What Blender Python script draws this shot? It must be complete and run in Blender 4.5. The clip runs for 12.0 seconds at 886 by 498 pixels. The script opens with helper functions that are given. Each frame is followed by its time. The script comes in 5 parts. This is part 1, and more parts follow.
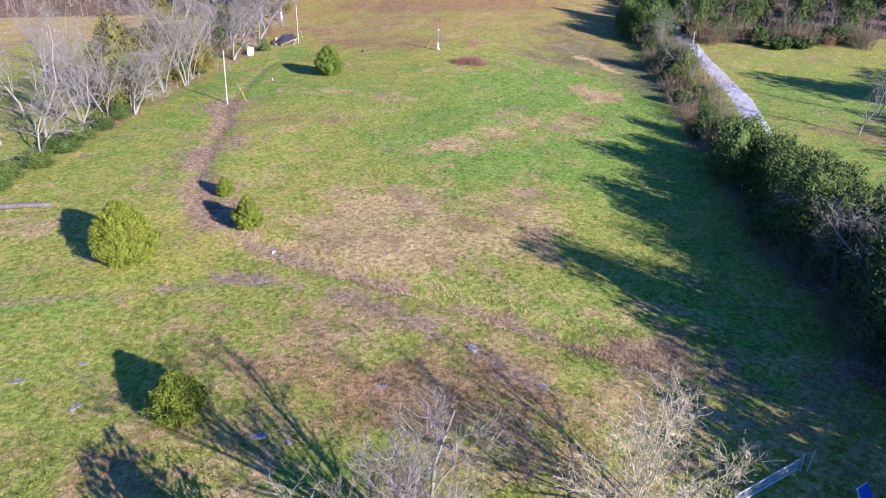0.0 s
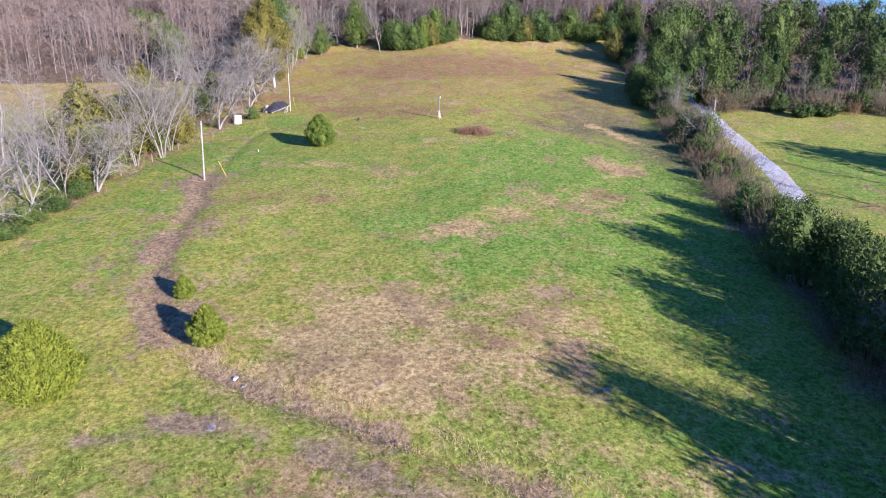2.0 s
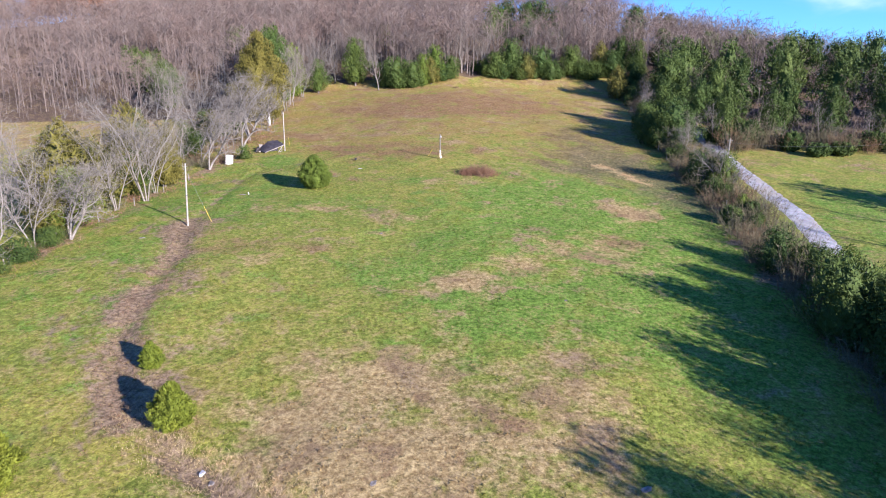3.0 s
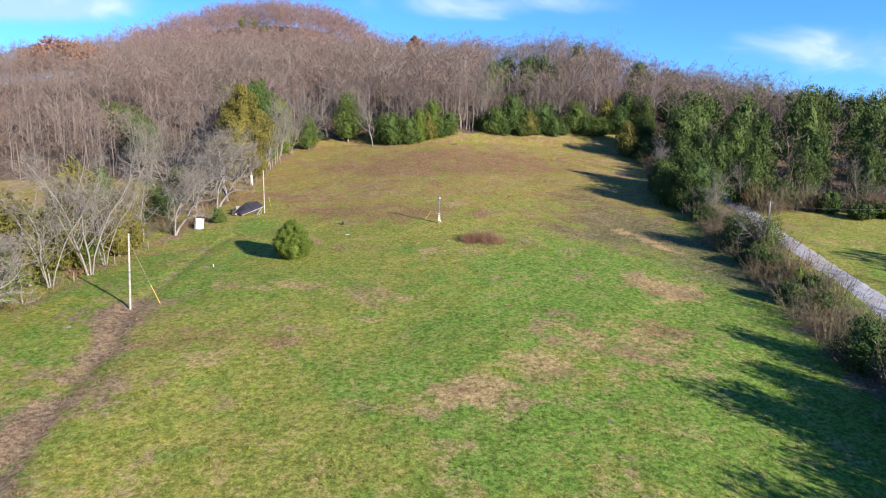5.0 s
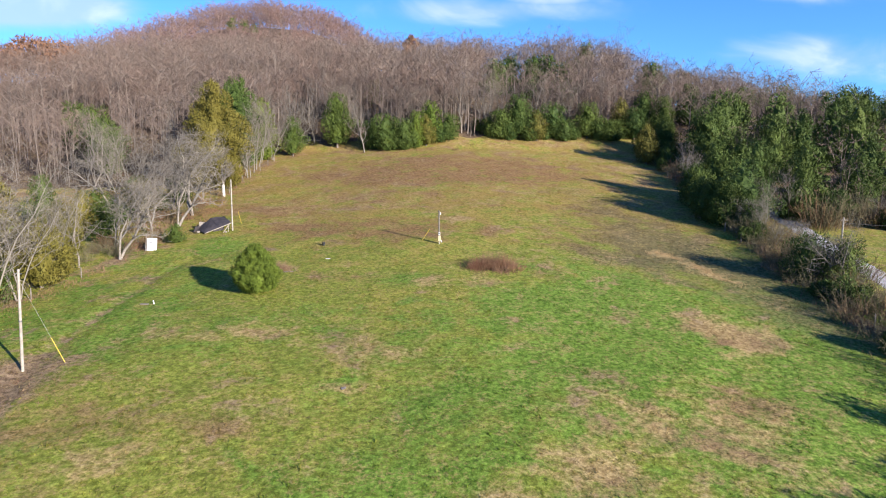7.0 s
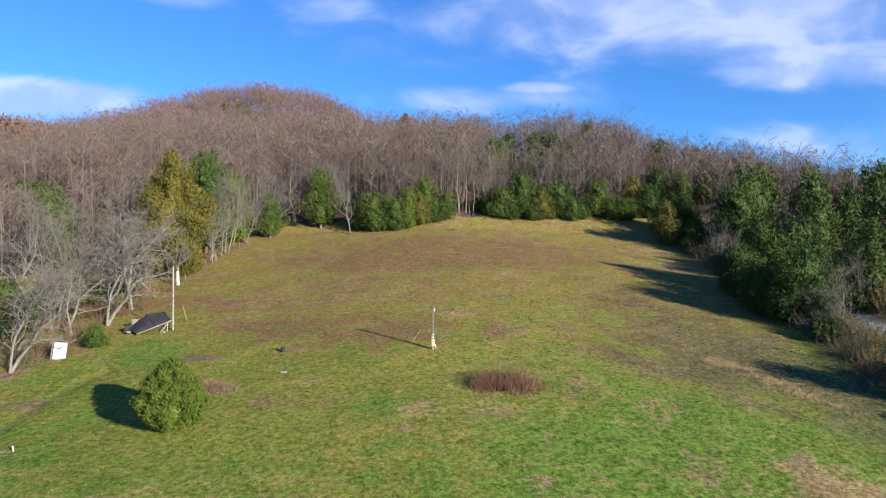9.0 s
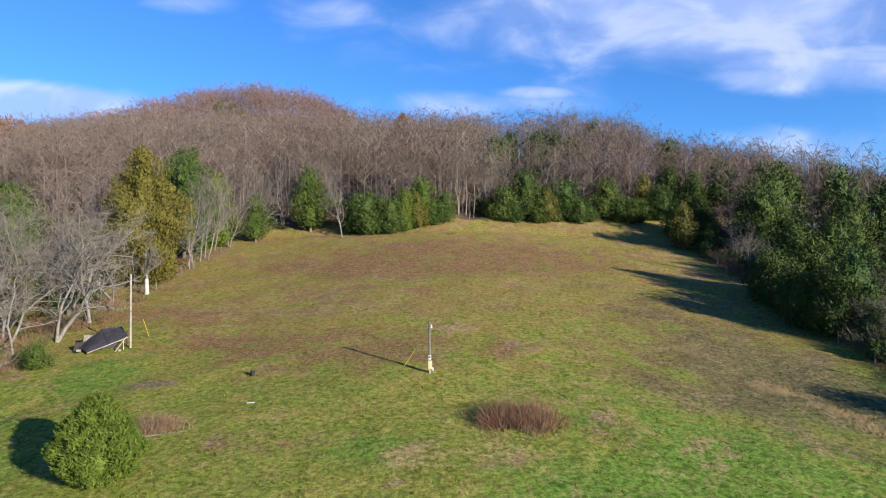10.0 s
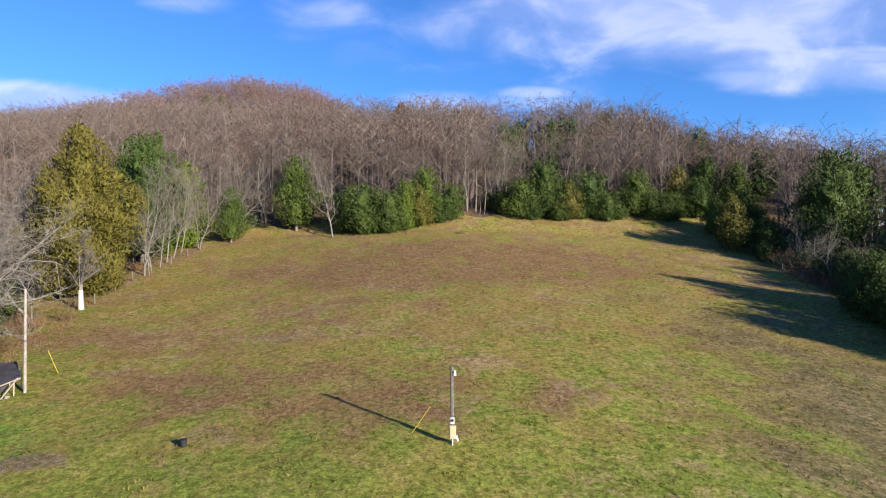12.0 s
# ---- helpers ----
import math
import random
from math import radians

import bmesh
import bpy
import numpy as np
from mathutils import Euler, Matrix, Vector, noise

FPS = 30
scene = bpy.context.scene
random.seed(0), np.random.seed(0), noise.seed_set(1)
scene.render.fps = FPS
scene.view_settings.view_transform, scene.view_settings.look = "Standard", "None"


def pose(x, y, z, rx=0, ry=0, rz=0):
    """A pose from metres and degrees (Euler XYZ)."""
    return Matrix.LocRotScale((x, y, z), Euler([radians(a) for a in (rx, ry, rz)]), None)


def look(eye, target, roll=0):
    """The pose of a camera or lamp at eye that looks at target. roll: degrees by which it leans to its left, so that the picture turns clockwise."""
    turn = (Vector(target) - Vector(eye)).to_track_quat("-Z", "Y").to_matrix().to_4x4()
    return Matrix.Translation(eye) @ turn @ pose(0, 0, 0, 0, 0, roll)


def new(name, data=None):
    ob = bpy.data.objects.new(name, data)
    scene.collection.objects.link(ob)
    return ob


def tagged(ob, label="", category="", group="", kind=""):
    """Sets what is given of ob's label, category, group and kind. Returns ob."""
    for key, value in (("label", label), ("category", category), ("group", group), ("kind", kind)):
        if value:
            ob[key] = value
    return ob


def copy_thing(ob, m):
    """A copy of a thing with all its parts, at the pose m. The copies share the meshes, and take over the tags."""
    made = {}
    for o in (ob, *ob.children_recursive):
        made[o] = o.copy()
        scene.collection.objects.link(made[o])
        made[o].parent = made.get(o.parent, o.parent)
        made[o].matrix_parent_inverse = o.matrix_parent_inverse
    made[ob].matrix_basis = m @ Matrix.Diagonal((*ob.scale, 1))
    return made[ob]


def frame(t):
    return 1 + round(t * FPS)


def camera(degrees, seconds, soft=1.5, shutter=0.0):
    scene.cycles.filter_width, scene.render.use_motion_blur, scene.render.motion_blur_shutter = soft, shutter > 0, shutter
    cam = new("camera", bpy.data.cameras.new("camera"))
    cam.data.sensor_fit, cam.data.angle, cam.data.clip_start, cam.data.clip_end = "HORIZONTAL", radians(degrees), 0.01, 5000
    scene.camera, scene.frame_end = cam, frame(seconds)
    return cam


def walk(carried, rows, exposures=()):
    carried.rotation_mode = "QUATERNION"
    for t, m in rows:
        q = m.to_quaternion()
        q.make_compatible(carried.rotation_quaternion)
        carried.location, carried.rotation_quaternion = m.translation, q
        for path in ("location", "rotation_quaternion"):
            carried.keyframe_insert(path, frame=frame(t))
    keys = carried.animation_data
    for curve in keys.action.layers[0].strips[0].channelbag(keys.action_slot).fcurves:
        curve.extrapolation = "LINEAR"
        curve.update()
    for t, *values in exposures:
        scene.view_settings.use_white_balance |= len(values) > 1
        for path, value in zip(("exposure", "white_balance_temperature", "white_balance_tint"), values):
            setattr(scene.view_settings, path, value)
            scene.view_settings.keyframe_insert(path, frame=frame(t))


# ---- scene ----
cam = camera(71.4, 12.0, soft=1.1)
METRES, EYE, TILT, LEAN, TURN = 97.0, 25.9, -22.5, 0.0, 0.0
ROWS = [
    (0.0, 0.0, 0.0, 0.0, -0.0, -0.0, 0.0),
    (0.5, -0.0021, 0.0266, 0.0107, -0.02, 0.02, -0.0),
    (1.0, -0.0042, 0.0565, 0.0233, -0.11, 1.0, 0.01),
    (1.5, -0.006, 0.0865, 0.0354, -0.16, 3.34, 0.06),
    (2.0, -0.0084, 0.1187, 0.0485, -0.23, 5.48, 0.09),
    (2.5, -0.0106, 0.1499, 0.0624, -0.28, 7.22, 0.13),
    (3.0, -0.0127, 0.182, 0.0764, -0.34, 8.7, 0.17),
    (5.0, -0.0152, 0.3209, 0.1339, -0.6, 13.79, 0.27),
    (5.5, -0.015, 0.3592, 0.1495, -0.67, 13.78, 0.34),
    (6.0, -0.0157, 0.3991, 0.1661, -0.72, 13.76, 0.35),
    (6.5, -0.0173, 0.4399, 0.1834, -0.78, 13.77, 0.4),
    (7.0, -0.0187, 0.4815, 0.201, -0.85, 14.37, 0.39),
    (7.5, -0.0195, 0.5244, 0.219, -0.93, 16.63, 0.45),
    (9.5, -0.0117, 0.7022, 0.2916, -1.13, 22.35, 0.73),
    (10.0, -0.0113, 0.7479, 0.3107, -1.18, 22.33, 0.78),
    (10.5, -0.0135, 0.7928, 0.33, -1.22, 22.34, 0.85),
    (11.0, -0.0175, 0.8364, 0.349, -1.3, 22.33, 0.82),
    (11.5, -0.0215, 0.8789, 0.3675, -1.34, 22.32, 0.88),
    (12.0, -0.0253, 0.9213, 0.3856, -1.4, 22.32, 0.9),
]
walk(cam, [(t, pose(0, 0, EYE, TILT, LEAN, TURN) @ pose(METRES * x, METRES * y, METRES * z, 90 + pitch, roll, yaw)) for t, x, y, z, yaw, pitch, roll in ROWS],
     [(0.0, 1.96, 5550, 26), (2.5, 1.86, 5650, 24), (5.0, 1.60, 6150, 14), (7.5, 1.53, 6350, 13), (9.5, 1.18, 6300, 8), (12.0, 1.24, 6450, 12)])

# ---- world, sun ----
SUN_FROM = Vector((0.722, -0.692, 0)).normalized()
SUN_EL = radians(16.0)
SUN_ROT = math.atan2(SUN_FROM.x, SUN_FROM.y)
sun = new("sun", bpy.data.lights.new("sun", "SUN"))
sun.data.energy, sun.data.angle, sun.data.color = 5.0, radians(0.55), (1.0, 0.91, 0.78)
sun.matrix_world = look((0, 0, 0), -(SUN_FROM * math.cos(SUN_EL) + Vector((0, 0, math.sin(SUN_EL)))))

world = bpy.data.worlds.new("sky")
scene.world = world
world.use_nodes = True


class Nodes:
    """Short hand for building a node tree."""

    def __init__(self, tree):
        self.tree = tree
        tree.nodes.clear()

    def add(self, kind, _props=None, **ins):
        n = self.tree.nodes.new(kind)
        for k, v in (_props or {}).items():
            setattr(n, k, v)
        for k, v in ins.items():
            key = int(k[1:]) if k[0] == "i" and k[1:].isdigit() else k.replace("_", " ")
            sock = n.inputs[key]
            if isinstance(v, bpy.types.NodeSocket):
                self.tree.links.new(v, sock)
            else:
                sock.default_value = v
        return n

    def math(self, op, a, b=0.0, c=0.0, clamp=False):
        return self.add("ShaderNodeMath", {"operation": op, "use_clamp": clamp}, i0=a, i1=b, i2=c).outputs[0]

    def noise(self, vec, scale, detail=4.0, rough=0.55, warp=0.0):
        return self.add("ShaderNodeTexNoise", Vector=vec, Scale=scale, Detail=detail, Roughness=rough, Distortion=warp).outputs[0]

    def ramp(self, fac, lo, hi):
        return self.add("ShaderNodeMapRange", {"interpolation_type": "SMOOTHSTEP"}, i0=fac, i1=lo, i2=hi).outputs[0]

    def mix(self, fac, a, b):
        n = self.tree.nodes.new("ShaderNodeMix")
        n.data_type = "RGBA"
        for s, v in ((n.inputs[0], fac), (n.inputs[6], a), (n.inputs[7], b)):
            if isinstance(v, bpy.types.NodeSocket):
                self.tree.links.new(v, s)
            else:
                s.default_value = (*v, 1) if isinstance(v, tuple) and len(v) == 3 else v
        return n.outputs[2]


N = Nodes(world.node_tree)
sky = N.add("ShaderNodeTexSky", {"sky_type": "NISHITA", "sun_disc": False, "sun_elevation": SUN_EL, "sun_rotation": SUN_ROT,
                                 "altitude": 200.0, "air_density": 1.0, "dust_density": 0.1, "ozone_density": 3.0})
tc = N.add("ShaderNodeTexCoord")
sep = N.add("ShaderNodeSeparateXYZ", i0=tc.outputs["Generated"])
front = N.math("MAXIMUM", sep.outputs[1], 0.04)
cu, cv = N.math("DIVIDE", sep.outputs[0], front), N.math("DIVIDE", sep.outputs[2], front)
flat = N.add("ShaderNodeCombineXYZ", i0=cu, i1=N.math("MULTIPLY", cv, 2.2), i2=0.0).outputs[0]
puff = N.math("SUBTRACT", N.noise(flat, 6.0, 5.0, 0.52, 0.5), 0.5)
wisp = N.math("SUBTRACT", N.noise(flat, 2.6, 5.0, 0.55, 0.6), 0.5)
cover = None
# banks of cloud: across, up, half width, half height, thickness
for u, v, ru, rv, k in ((0.46, 0.39, 0.46, 0.12, 1.15), (0.61, 0.294, 0.22, 0.045, 1.0), (0.20, 0.39, 0.22, 0.07, 0.85), (0.08, 0.232, 0.17, 0.024, 0.75),
                        (-0.64, 0.234, 0.17, 0.027, 2.0), (0.56, 0.275, 0.14, 0.026, 1.2), (0.70, 0.316, 0.13, 0.020, 1.15), (0.25, 0.318, 0.10, 0.030, 0.8), (-0.17, 0.37, 0.16, 0.045, 0.55), (-0.37, 0.395, 0.10, 0.022, 0.7), (0.66, 0.165, 0.18, 0.045, 0.8), (0.16, 0.25, 0.08, 0.013, 0.8)):
    du, dv = N.math("DIVIDE", N.math("SUBTRACT", cu, u), ru), N.math("DIVIDE", N.math("SUBTRACT", cv, v), rv)
    d2 = N.math("ADD", N.math("MULTIPLY", du, du), N.math("MULTIPLY", dv, dv))
    bank = N.math("MULTIPLY", N.math("EXPONENT", N.math("MULTIPLY", d2, -0.9)), k)
    cover = bank if cover is None else N.math("MAXIMUM", cover, bank)
thick = N.math("ADD", cover, N.math("ADD", N.math("MULTIPLY", puff, 1.35), N.math("MULTIPLY", wisp, 0.9)))
cloud = N.math("MULTIPLY", N.ramp(thick, 0.18, 1.1), N.ramp(cover, 0.04, 0.4))
skycol = N.add("ShaderNodeMix", {"data_type": "RGBA", "blend_type": "MULTIPLY"})
skycol.inputs[0].default_value = 1.0
N.tree.links.new(sky.outputs[0], skycol.inputs[6])
skycol.inputs[7].default_value = (0.54, 1.02, 1.70, 1)
lit = N.mix(N.ramp(puff, -0.08, 0.16), (3.9, 5.0, 8.6), (6.4, 7.0, 9.2))
full = N.mix(N.math("MULTIPLY", cloud, 0.72), skycol.outputs[2], lit)
bg = N.add("ShaderNodeBackground", Color=full, Strength=0.056)
N.add("ShaderNodeOutputWorld", Surface=bg.outputs[0])


# ---- materials ----
def material(name, build):
    m = bpy.data.materials.new(name)
    m.use_nodes = True
    n = Nodes(m.node_tree)
    out = n.add("ShaderNodeOutputMaterial")
    n.tree.links.new(build(n), out.inputs[0])
    return m


def surface(n, color, rough=0.9, bump=None, dist=0.05, strength=1.0, metal=0.0, spec=0.2):
    p = n.add("ShaderNodeBsdfPrincipled", Base_Color=color, Roughness=rough, Metallic=metal)
    p.inputs["Specular IOR Level"].default_value = spec
    if bump is not None:
        b = n.add("ShaderNodeBump", Strength=strength, Distance=dist, Height=bump)
        n.tree.links.new(b.outputs[0], p.inputs["Normal"])
    return p.outputs[0]


def coords(n):
    return n.add("ShaderNodeTexCoord").outputs["Object"]


def attr(n, name):
    return n.add("ShaderNodeAttribute", {"attribute_name": name}).outputs["Fac"]


def meadow_color(n, c):
    """Grass, straw, weeds, bare earth and leaf litter, laid out by the ground's own masks."""
    blade = n.ramp(n.noise(c, 7.0, 3, 0.7), 0.30, 0.70)
    fine = n.noise(c, 2.3, 5, 0.68)
    tuft = n.noise(c, 0.62, 6, 0.66, 0.4)
    other = n.noise(n.add("ShaderNodeVectorMath", {"operation": "ADD"}, i0=c, i1=(37.0, 11.0, 5.0)).outputs[0], 0.24, 6, 0.62, 0.5)
    mid = n.noise(c, 0.16, 6, 0.64, 0.6)
    wide = n.noise(c, 0.045, 4, 0.55)
    jag = n.math("ADD", n.math("MULTIPLY", n.math("SUBTRACT", mid, 0.5), 2.8), n.math("ADD", n.math("MULTIPLY", n.math("SUBTRACT", tuft, 0.5), 1.5), n.math("MULTIPLY", n.math("SUBTRACT", fine, 0.5), 0.9)))
    jig = n.math("ADD", n.math("MULTIPLY", n.math("SUBTRACT", other, 0.5), 2.6), n.math("MULTIPLY", n.math("SUBTRACT", fine, 0.5), 0.7))
    green = n.mix(n.ramp(fine, 0.32, 0.68), (0.126, 0.156, 0.021), (0.300, 0.345, 0.060))
    olive = n.mix(n.ramp(fine, 0.32, 0.68), (0.200, 0.170, 0.028), (0.450, 0.395, 0.080))
    green = n.mix(n.ramp(n.math("ADD", n.math("MULTIPLY", n.math("SUBTRACT", wide, 0.5), 0.55), n.math("ADD", n.math("MULTIPLY", jig, 0.30), n.math("MULTIPLY", n.math("SUBTRACT", tuft, 0.5), 0.7))), -0.17, 0.29), green, olive)
    gold = n.mix(n.ramp(fine, 0.32, 0.68), (0.205, 0.140, 0.036), (0.40, 0.290, 0.090))
    green = n.mix(n.ramp(n.math("ADD", attr(n, "gold"), n.math("MULTIPLY", jig, 0.8)), 0.2, 1.0), green, gold)
    lush = n.mix(n.ramp(fine, 0.36, 0.64), (0.078, 0.150, 0.016), (0.210, 0.330, 0.050))
    green = n.mix(n.ramp(n.math("ADD", attr(n, "lush"), jig), 0.22, 0.85), green, lush)
    straw = n.mix(n.ramp(fine, 0.34, 0.66), (0.25, 0.165, 0.070), (0.53, 0.40, 0.185))
    straw = n.mix(n.math("MULTIPLY", n.ramp(other, 0.46, 0.64), 0.7), straw, (0.235, 0.148, 0.085))
    col = n.mix(n.ramp(n.math("ADD", attr(n, "dry"), jag), 0.18, 0.95), green, straw)
    russet = n.mix(n.ramp(fine, 0.34, 0.66), (0.165, 0.082, 0.042), (0.32, 0.185, 0.100))
    col = n.mix(n.math("MULTIPLY", n.ramp(n.math("ADD", attr(n, "russet"), n.math("MULTIPLY", n.math("ADD", jig, jag), 0.62)), 0.25, 1.05), 0.82), col, russet)
    # grey-olive stubble, with hedge-side shade put into the same dark colour
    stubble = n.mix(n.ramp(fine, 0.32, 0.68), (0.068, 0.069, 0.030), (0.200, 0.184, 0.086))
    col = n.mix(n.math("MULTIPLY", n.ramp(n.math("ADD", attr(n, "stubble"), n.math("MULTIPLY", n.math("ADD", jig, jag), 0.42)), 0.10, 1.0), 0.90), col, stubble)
    weeds = n.mix(n.ramp(fine, 0.32, 0.68), (0.125, 0.082, 0.052), (0.37, 0.268, 0.168))
    col = n.mix(n.ramp(n.math("ADD", attr(n, "ditch"), n.math("MULTIPLY", jag, 1.15)), 0.30, 1.0), col, weeds)
    dirt = n.mix(n.ramp(fine, 0.32, 0.68), (0.15, 0.104, 0.066), (0.31, 0.232, 0.155))
    col = n.mix(n.ramp(n.math("ADD", attr(n, "dirt"), n.math("MULTIPLY", jag, 0.6)), 0.42, 0.95), col, dirt)
    litter = n.mix(n.ramp(fine, 0.3, 0.7), (0.075, 0.050, 0.036), (0.190, 0.130, 0.092))
    col = n.mix(n.ramp(n.math("ADD", attr(n, "litter"), n.math("MULTIPLY", jag, 0.25)), 0.4, 0.6), col, litter)
    fleck = n.noise(n.add("ShaderNodeVectorMath", {"operation": "ADD"}, i0=c, i1=(5.0, 71.0, 9.0)).outputs[0], 3.6, 4, 0.75, 0.2)
    dead = n.mix(n.ramp(tuft, 0.4, 0.6), (0.21, 0.142, 0.056), (0.44, 0.330, 0.132))
    col = n.mix(n.math("MULTIPLY", n.ramp(n.math("ADD", fleck, n.math("MULTIPLY", n.math("SUBTRACT", tuft, 0.5), 0.5)), 0.50, 0.64), 0.55), col, dead)
    hole = n.noise(n.add("ShaderNodeVectorMath", {"operation": "ADD"}, i0=c, i1=(91.0, 3.0, 17.0)).outputs[0], 2.4, 3, 0.7, 0.4)
    col = n.mix(n.math("MULTIPLY", n.ramp(hole, 0.585, 0.70), 0.62), col, (0.050, 0.062, 0.020))
    grain = n.mix(blade, (0.62, 0.62, 0.62), (1.12, 1.12, 1.12))
    shade = n.add("ShaderNodeMix", {"data_type": "RGBA", "blend_type": "MULTIPLY"})
    shade.inputs[0].default_value = 1.0
    n.tree.links.new(col, shade.inputs[6])
    n.tree.links.new(grain, shade.inputs[7])
    thatch = n.add("ShaderNodeMix", {"data_type": "RGBA", "blend_type": "MULTIPLY"})
    thatch.inputs[0].default_value = 1.0
    n.tree.links.new(shade.outputs[2], thatch.inputs[6])
    clump = n.noise(c, 2.6, 4, 0.66, 0.3)
    n.tree.links.new(n.mix(n.ramp(clump, 0.36, 0.62), (0.66, 0.65, 0.63), (0.83, 0.83, 0.81)), thatch.inputs[7])
    return thatch.outputs[2], n.math("ADD", n.math("MULTIPLY", fine, 0.5), n.math("ADD", n.math("MULTIPLY", tuft, 0.5), n.math("MULTIPLY", clump, 0.9)))


def ground_nodes(n):
    col, relief = meadow_color(n, n.add("ShaderNodeNewGeometry").outputs["Position"])
    return surface(n, col, 0.95, relief, 0.07, 0.8, spec=0.1)


def grass_nodes(n):
    g = n.add("ShaderNodeNewGeometry")
    col, _ = meadow_color(n, g.outputs["Position"])
    lift = n.add("ShaderNodeMix", {"data_type": "RGBA", "blend_type": "MULTIPLY"})
    lift.inputs[0].default_value = 1.0
    n.tree.links.new(col, lift.inputs[6])
    n.tree.links.new(n.mix(g.outputs["Random Per Island"], (0.84, 0.84, 0.84), (1.16, 1.14, 1.09)), lift.inputs[7])
    p = n.add("ShaderNodeBsdfDiffuse", Color=lift.outputs[2])
    t = n.add("ShaderNodeBsdfTranslucent", Color=lift.outputs[2])
    return n.add("ShaderNodeMixShader", i0=0.3, i1=p.outputs[0], i2=t.outputs[0]).outputs[0]


def foliage_mat(name, dark, light, tip):
    def build(n):
        g = n.add("ShaderNodeNewGeometry")
        isl = g.outputs["Random Per Island"]
        tree = n.add("ShaderNodeObjectInfo").outputs["Random"]
        col = n.mix(n.math("ADD", n.math("MULTIPLY", isl, 0.45), n.math("MULTIPLY", n.ramp(n.noise(g.outputs["Position"], 1.6, 3, 0.6), 0.32, 0.68), 0.55)), dark, light)
        spots = n.noise(g.outputs["Position"], 0.7, 3, 0.6)
        col = n.mix(n.math("MULTIPLY", n.ramp(spots, 0.45, 0.7), 0.45), col, tip)
        col = n.mix(n.math("MULTIPLY", tree, 0.5), col, tip)
        p = n.add("ShaderNodeBsdfPrincipled", Base_Color=col, Roughness=0.75)
        p.inputs["Specular IOR Level"].default_value = 0.2
        t = n.add("ShaderNodeBsdfTranslucent", Color=col)
        return n.add("ShaderNodeMixShader", i0=0.05, i1=p.outputs[0], i2=t.outputs[0]).outputs[0]
    return material(name, build)


def bark_mat(name, a, b, wide=0.09, tint=(1.15, 0.88, 0.78)):
    def build(n):
        g = n.add("ShaderNodeNewGeometry")
        c = g.outputs["Position"]
        f = n.noise(c, 6.0, 4, 0.6)
        col = n.mix(n.ramp(f, 0.3, 0.7), a, b)
        col = n.mix(n.math("MULTIPLY", n.ramp(n.noise(c, wide, 3, 0.6), 0.4, 0.65), 0.7), col, tuple(0.5 * (u + v) * k for u, v, k in zip(a, b, tint)))
        col = n.mix(n.math("MULTIPLY", g.outputs["Random Per Island"], 0.35), col, b)
        return surface(n, col, 0.9, f, 0.02, 0.6, spec=0.15)
    return material(name, build)


def plain_mat(name, a, b, scale=6.0, rough=0.8, metal=0.0, spec=0.3, bump=0.01):
    def build(n):
        c = coords(n)
        f = n.noise(c, scale, 5, 0.6)
        w = n.noise(c, scale * 0.15, 3, 0.5)
        col = n.mix(n.ramp(n.math("ADD", n.math("MULTIPLY", f, 0.6), n.math("MULTIPLY", w, 0.4)), 0.35, 0.65), a, b)
        return surface(n, col, rough, f, bump, 0.6, metal, spec)
    return material(name, build)


def gravel_nodes(n):
    c = coords(n)
    v = n.add("ShaderNodeTexVoronoi", Vector=c, Scale=14.0)
    f = n.noise(c, 1.1, 5, 0.65)
    w = n.noise(c, 0.2, 3, 0.5)
    col = n.mix(n.ramp(f, 0.3, 0.7), (0.165, 0.163, 0.165), (0.315, 0.31, 0.312))
    col = n.mix(n.math("MULTIPLY", n.ramp(w, 0.5, 0.7), 0.6), col, (0.22, 0.185, 0.14))
    col = n.mix(0.10, col, v.outputs["Color"])
    return surface(n, col, 0.9, v.outputs["Distance"], 0.03, 0.7, spec=0.2)


M_GROUND = material("meadow_ground", ground_nodes)
M_GRASS = material("meadow_grass", grass_nodes)
M_GRAVEL = material("gravel", gravel_nodes)
M_CEDAR = foliage_mat("cedar_green", (0.019, 0.038, 0.008), (0.043, 0.076, 0.013), (0.074, 0.096, 0.015))
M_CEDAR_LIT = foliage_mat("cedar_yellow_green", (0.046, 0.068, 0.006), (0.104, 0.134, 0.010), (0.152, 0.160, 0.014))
M_CEDAR_GOLD = foliage_mat("cedar_bronze", (0.042, 0.046, 0.009), (0.096, 0.092, 0.015), (0.135, 0.110, 0.019))
M_CEDAR_OLIVE = foliage_mat("cedar_olive", (0.034, 0.060, 0.008), (0.078, 0.118, 0.013), (0.112, 0.138, 0.016))
M_BARK_PALE = bark_mat("pale_bark", (0.085, 0.074, 0.062), (0.225, 0.200, 0.172), tint=(0.98, 0.98, 0.95))
M_BARK_LICHEN = bark_mat("lichened_bark", (0.090, 0.080, 0.067), (0.232, 0.208, 0.178), tint=(0.98, 0.98, 0.95))
M_BARK_WHITE = bark_mat("whitened_bark", (0.2952, 0.2747, 0.246), (0.492, 0.4674, 0.4264), tint=(0.98, 0.98, 0.95))
M_BARK = bark_mat("grey_bark", (0.082, 0.0697, 0.05904), (0.1968, 0.1722, 0.1517))
M_TWIG = bark_mat("grey_twigs", (0.060, 0.051, 0.042), (0.168, 0.146, 0.122), tint=(0.98, 0.98, 0.95))
M_TWIG_BUFF = bark_mat("buff_twigs", (0.165, 0.140, 0.088), (0.350, 0.305, 0.205), tint=(0.98, 0.98, 0.95))
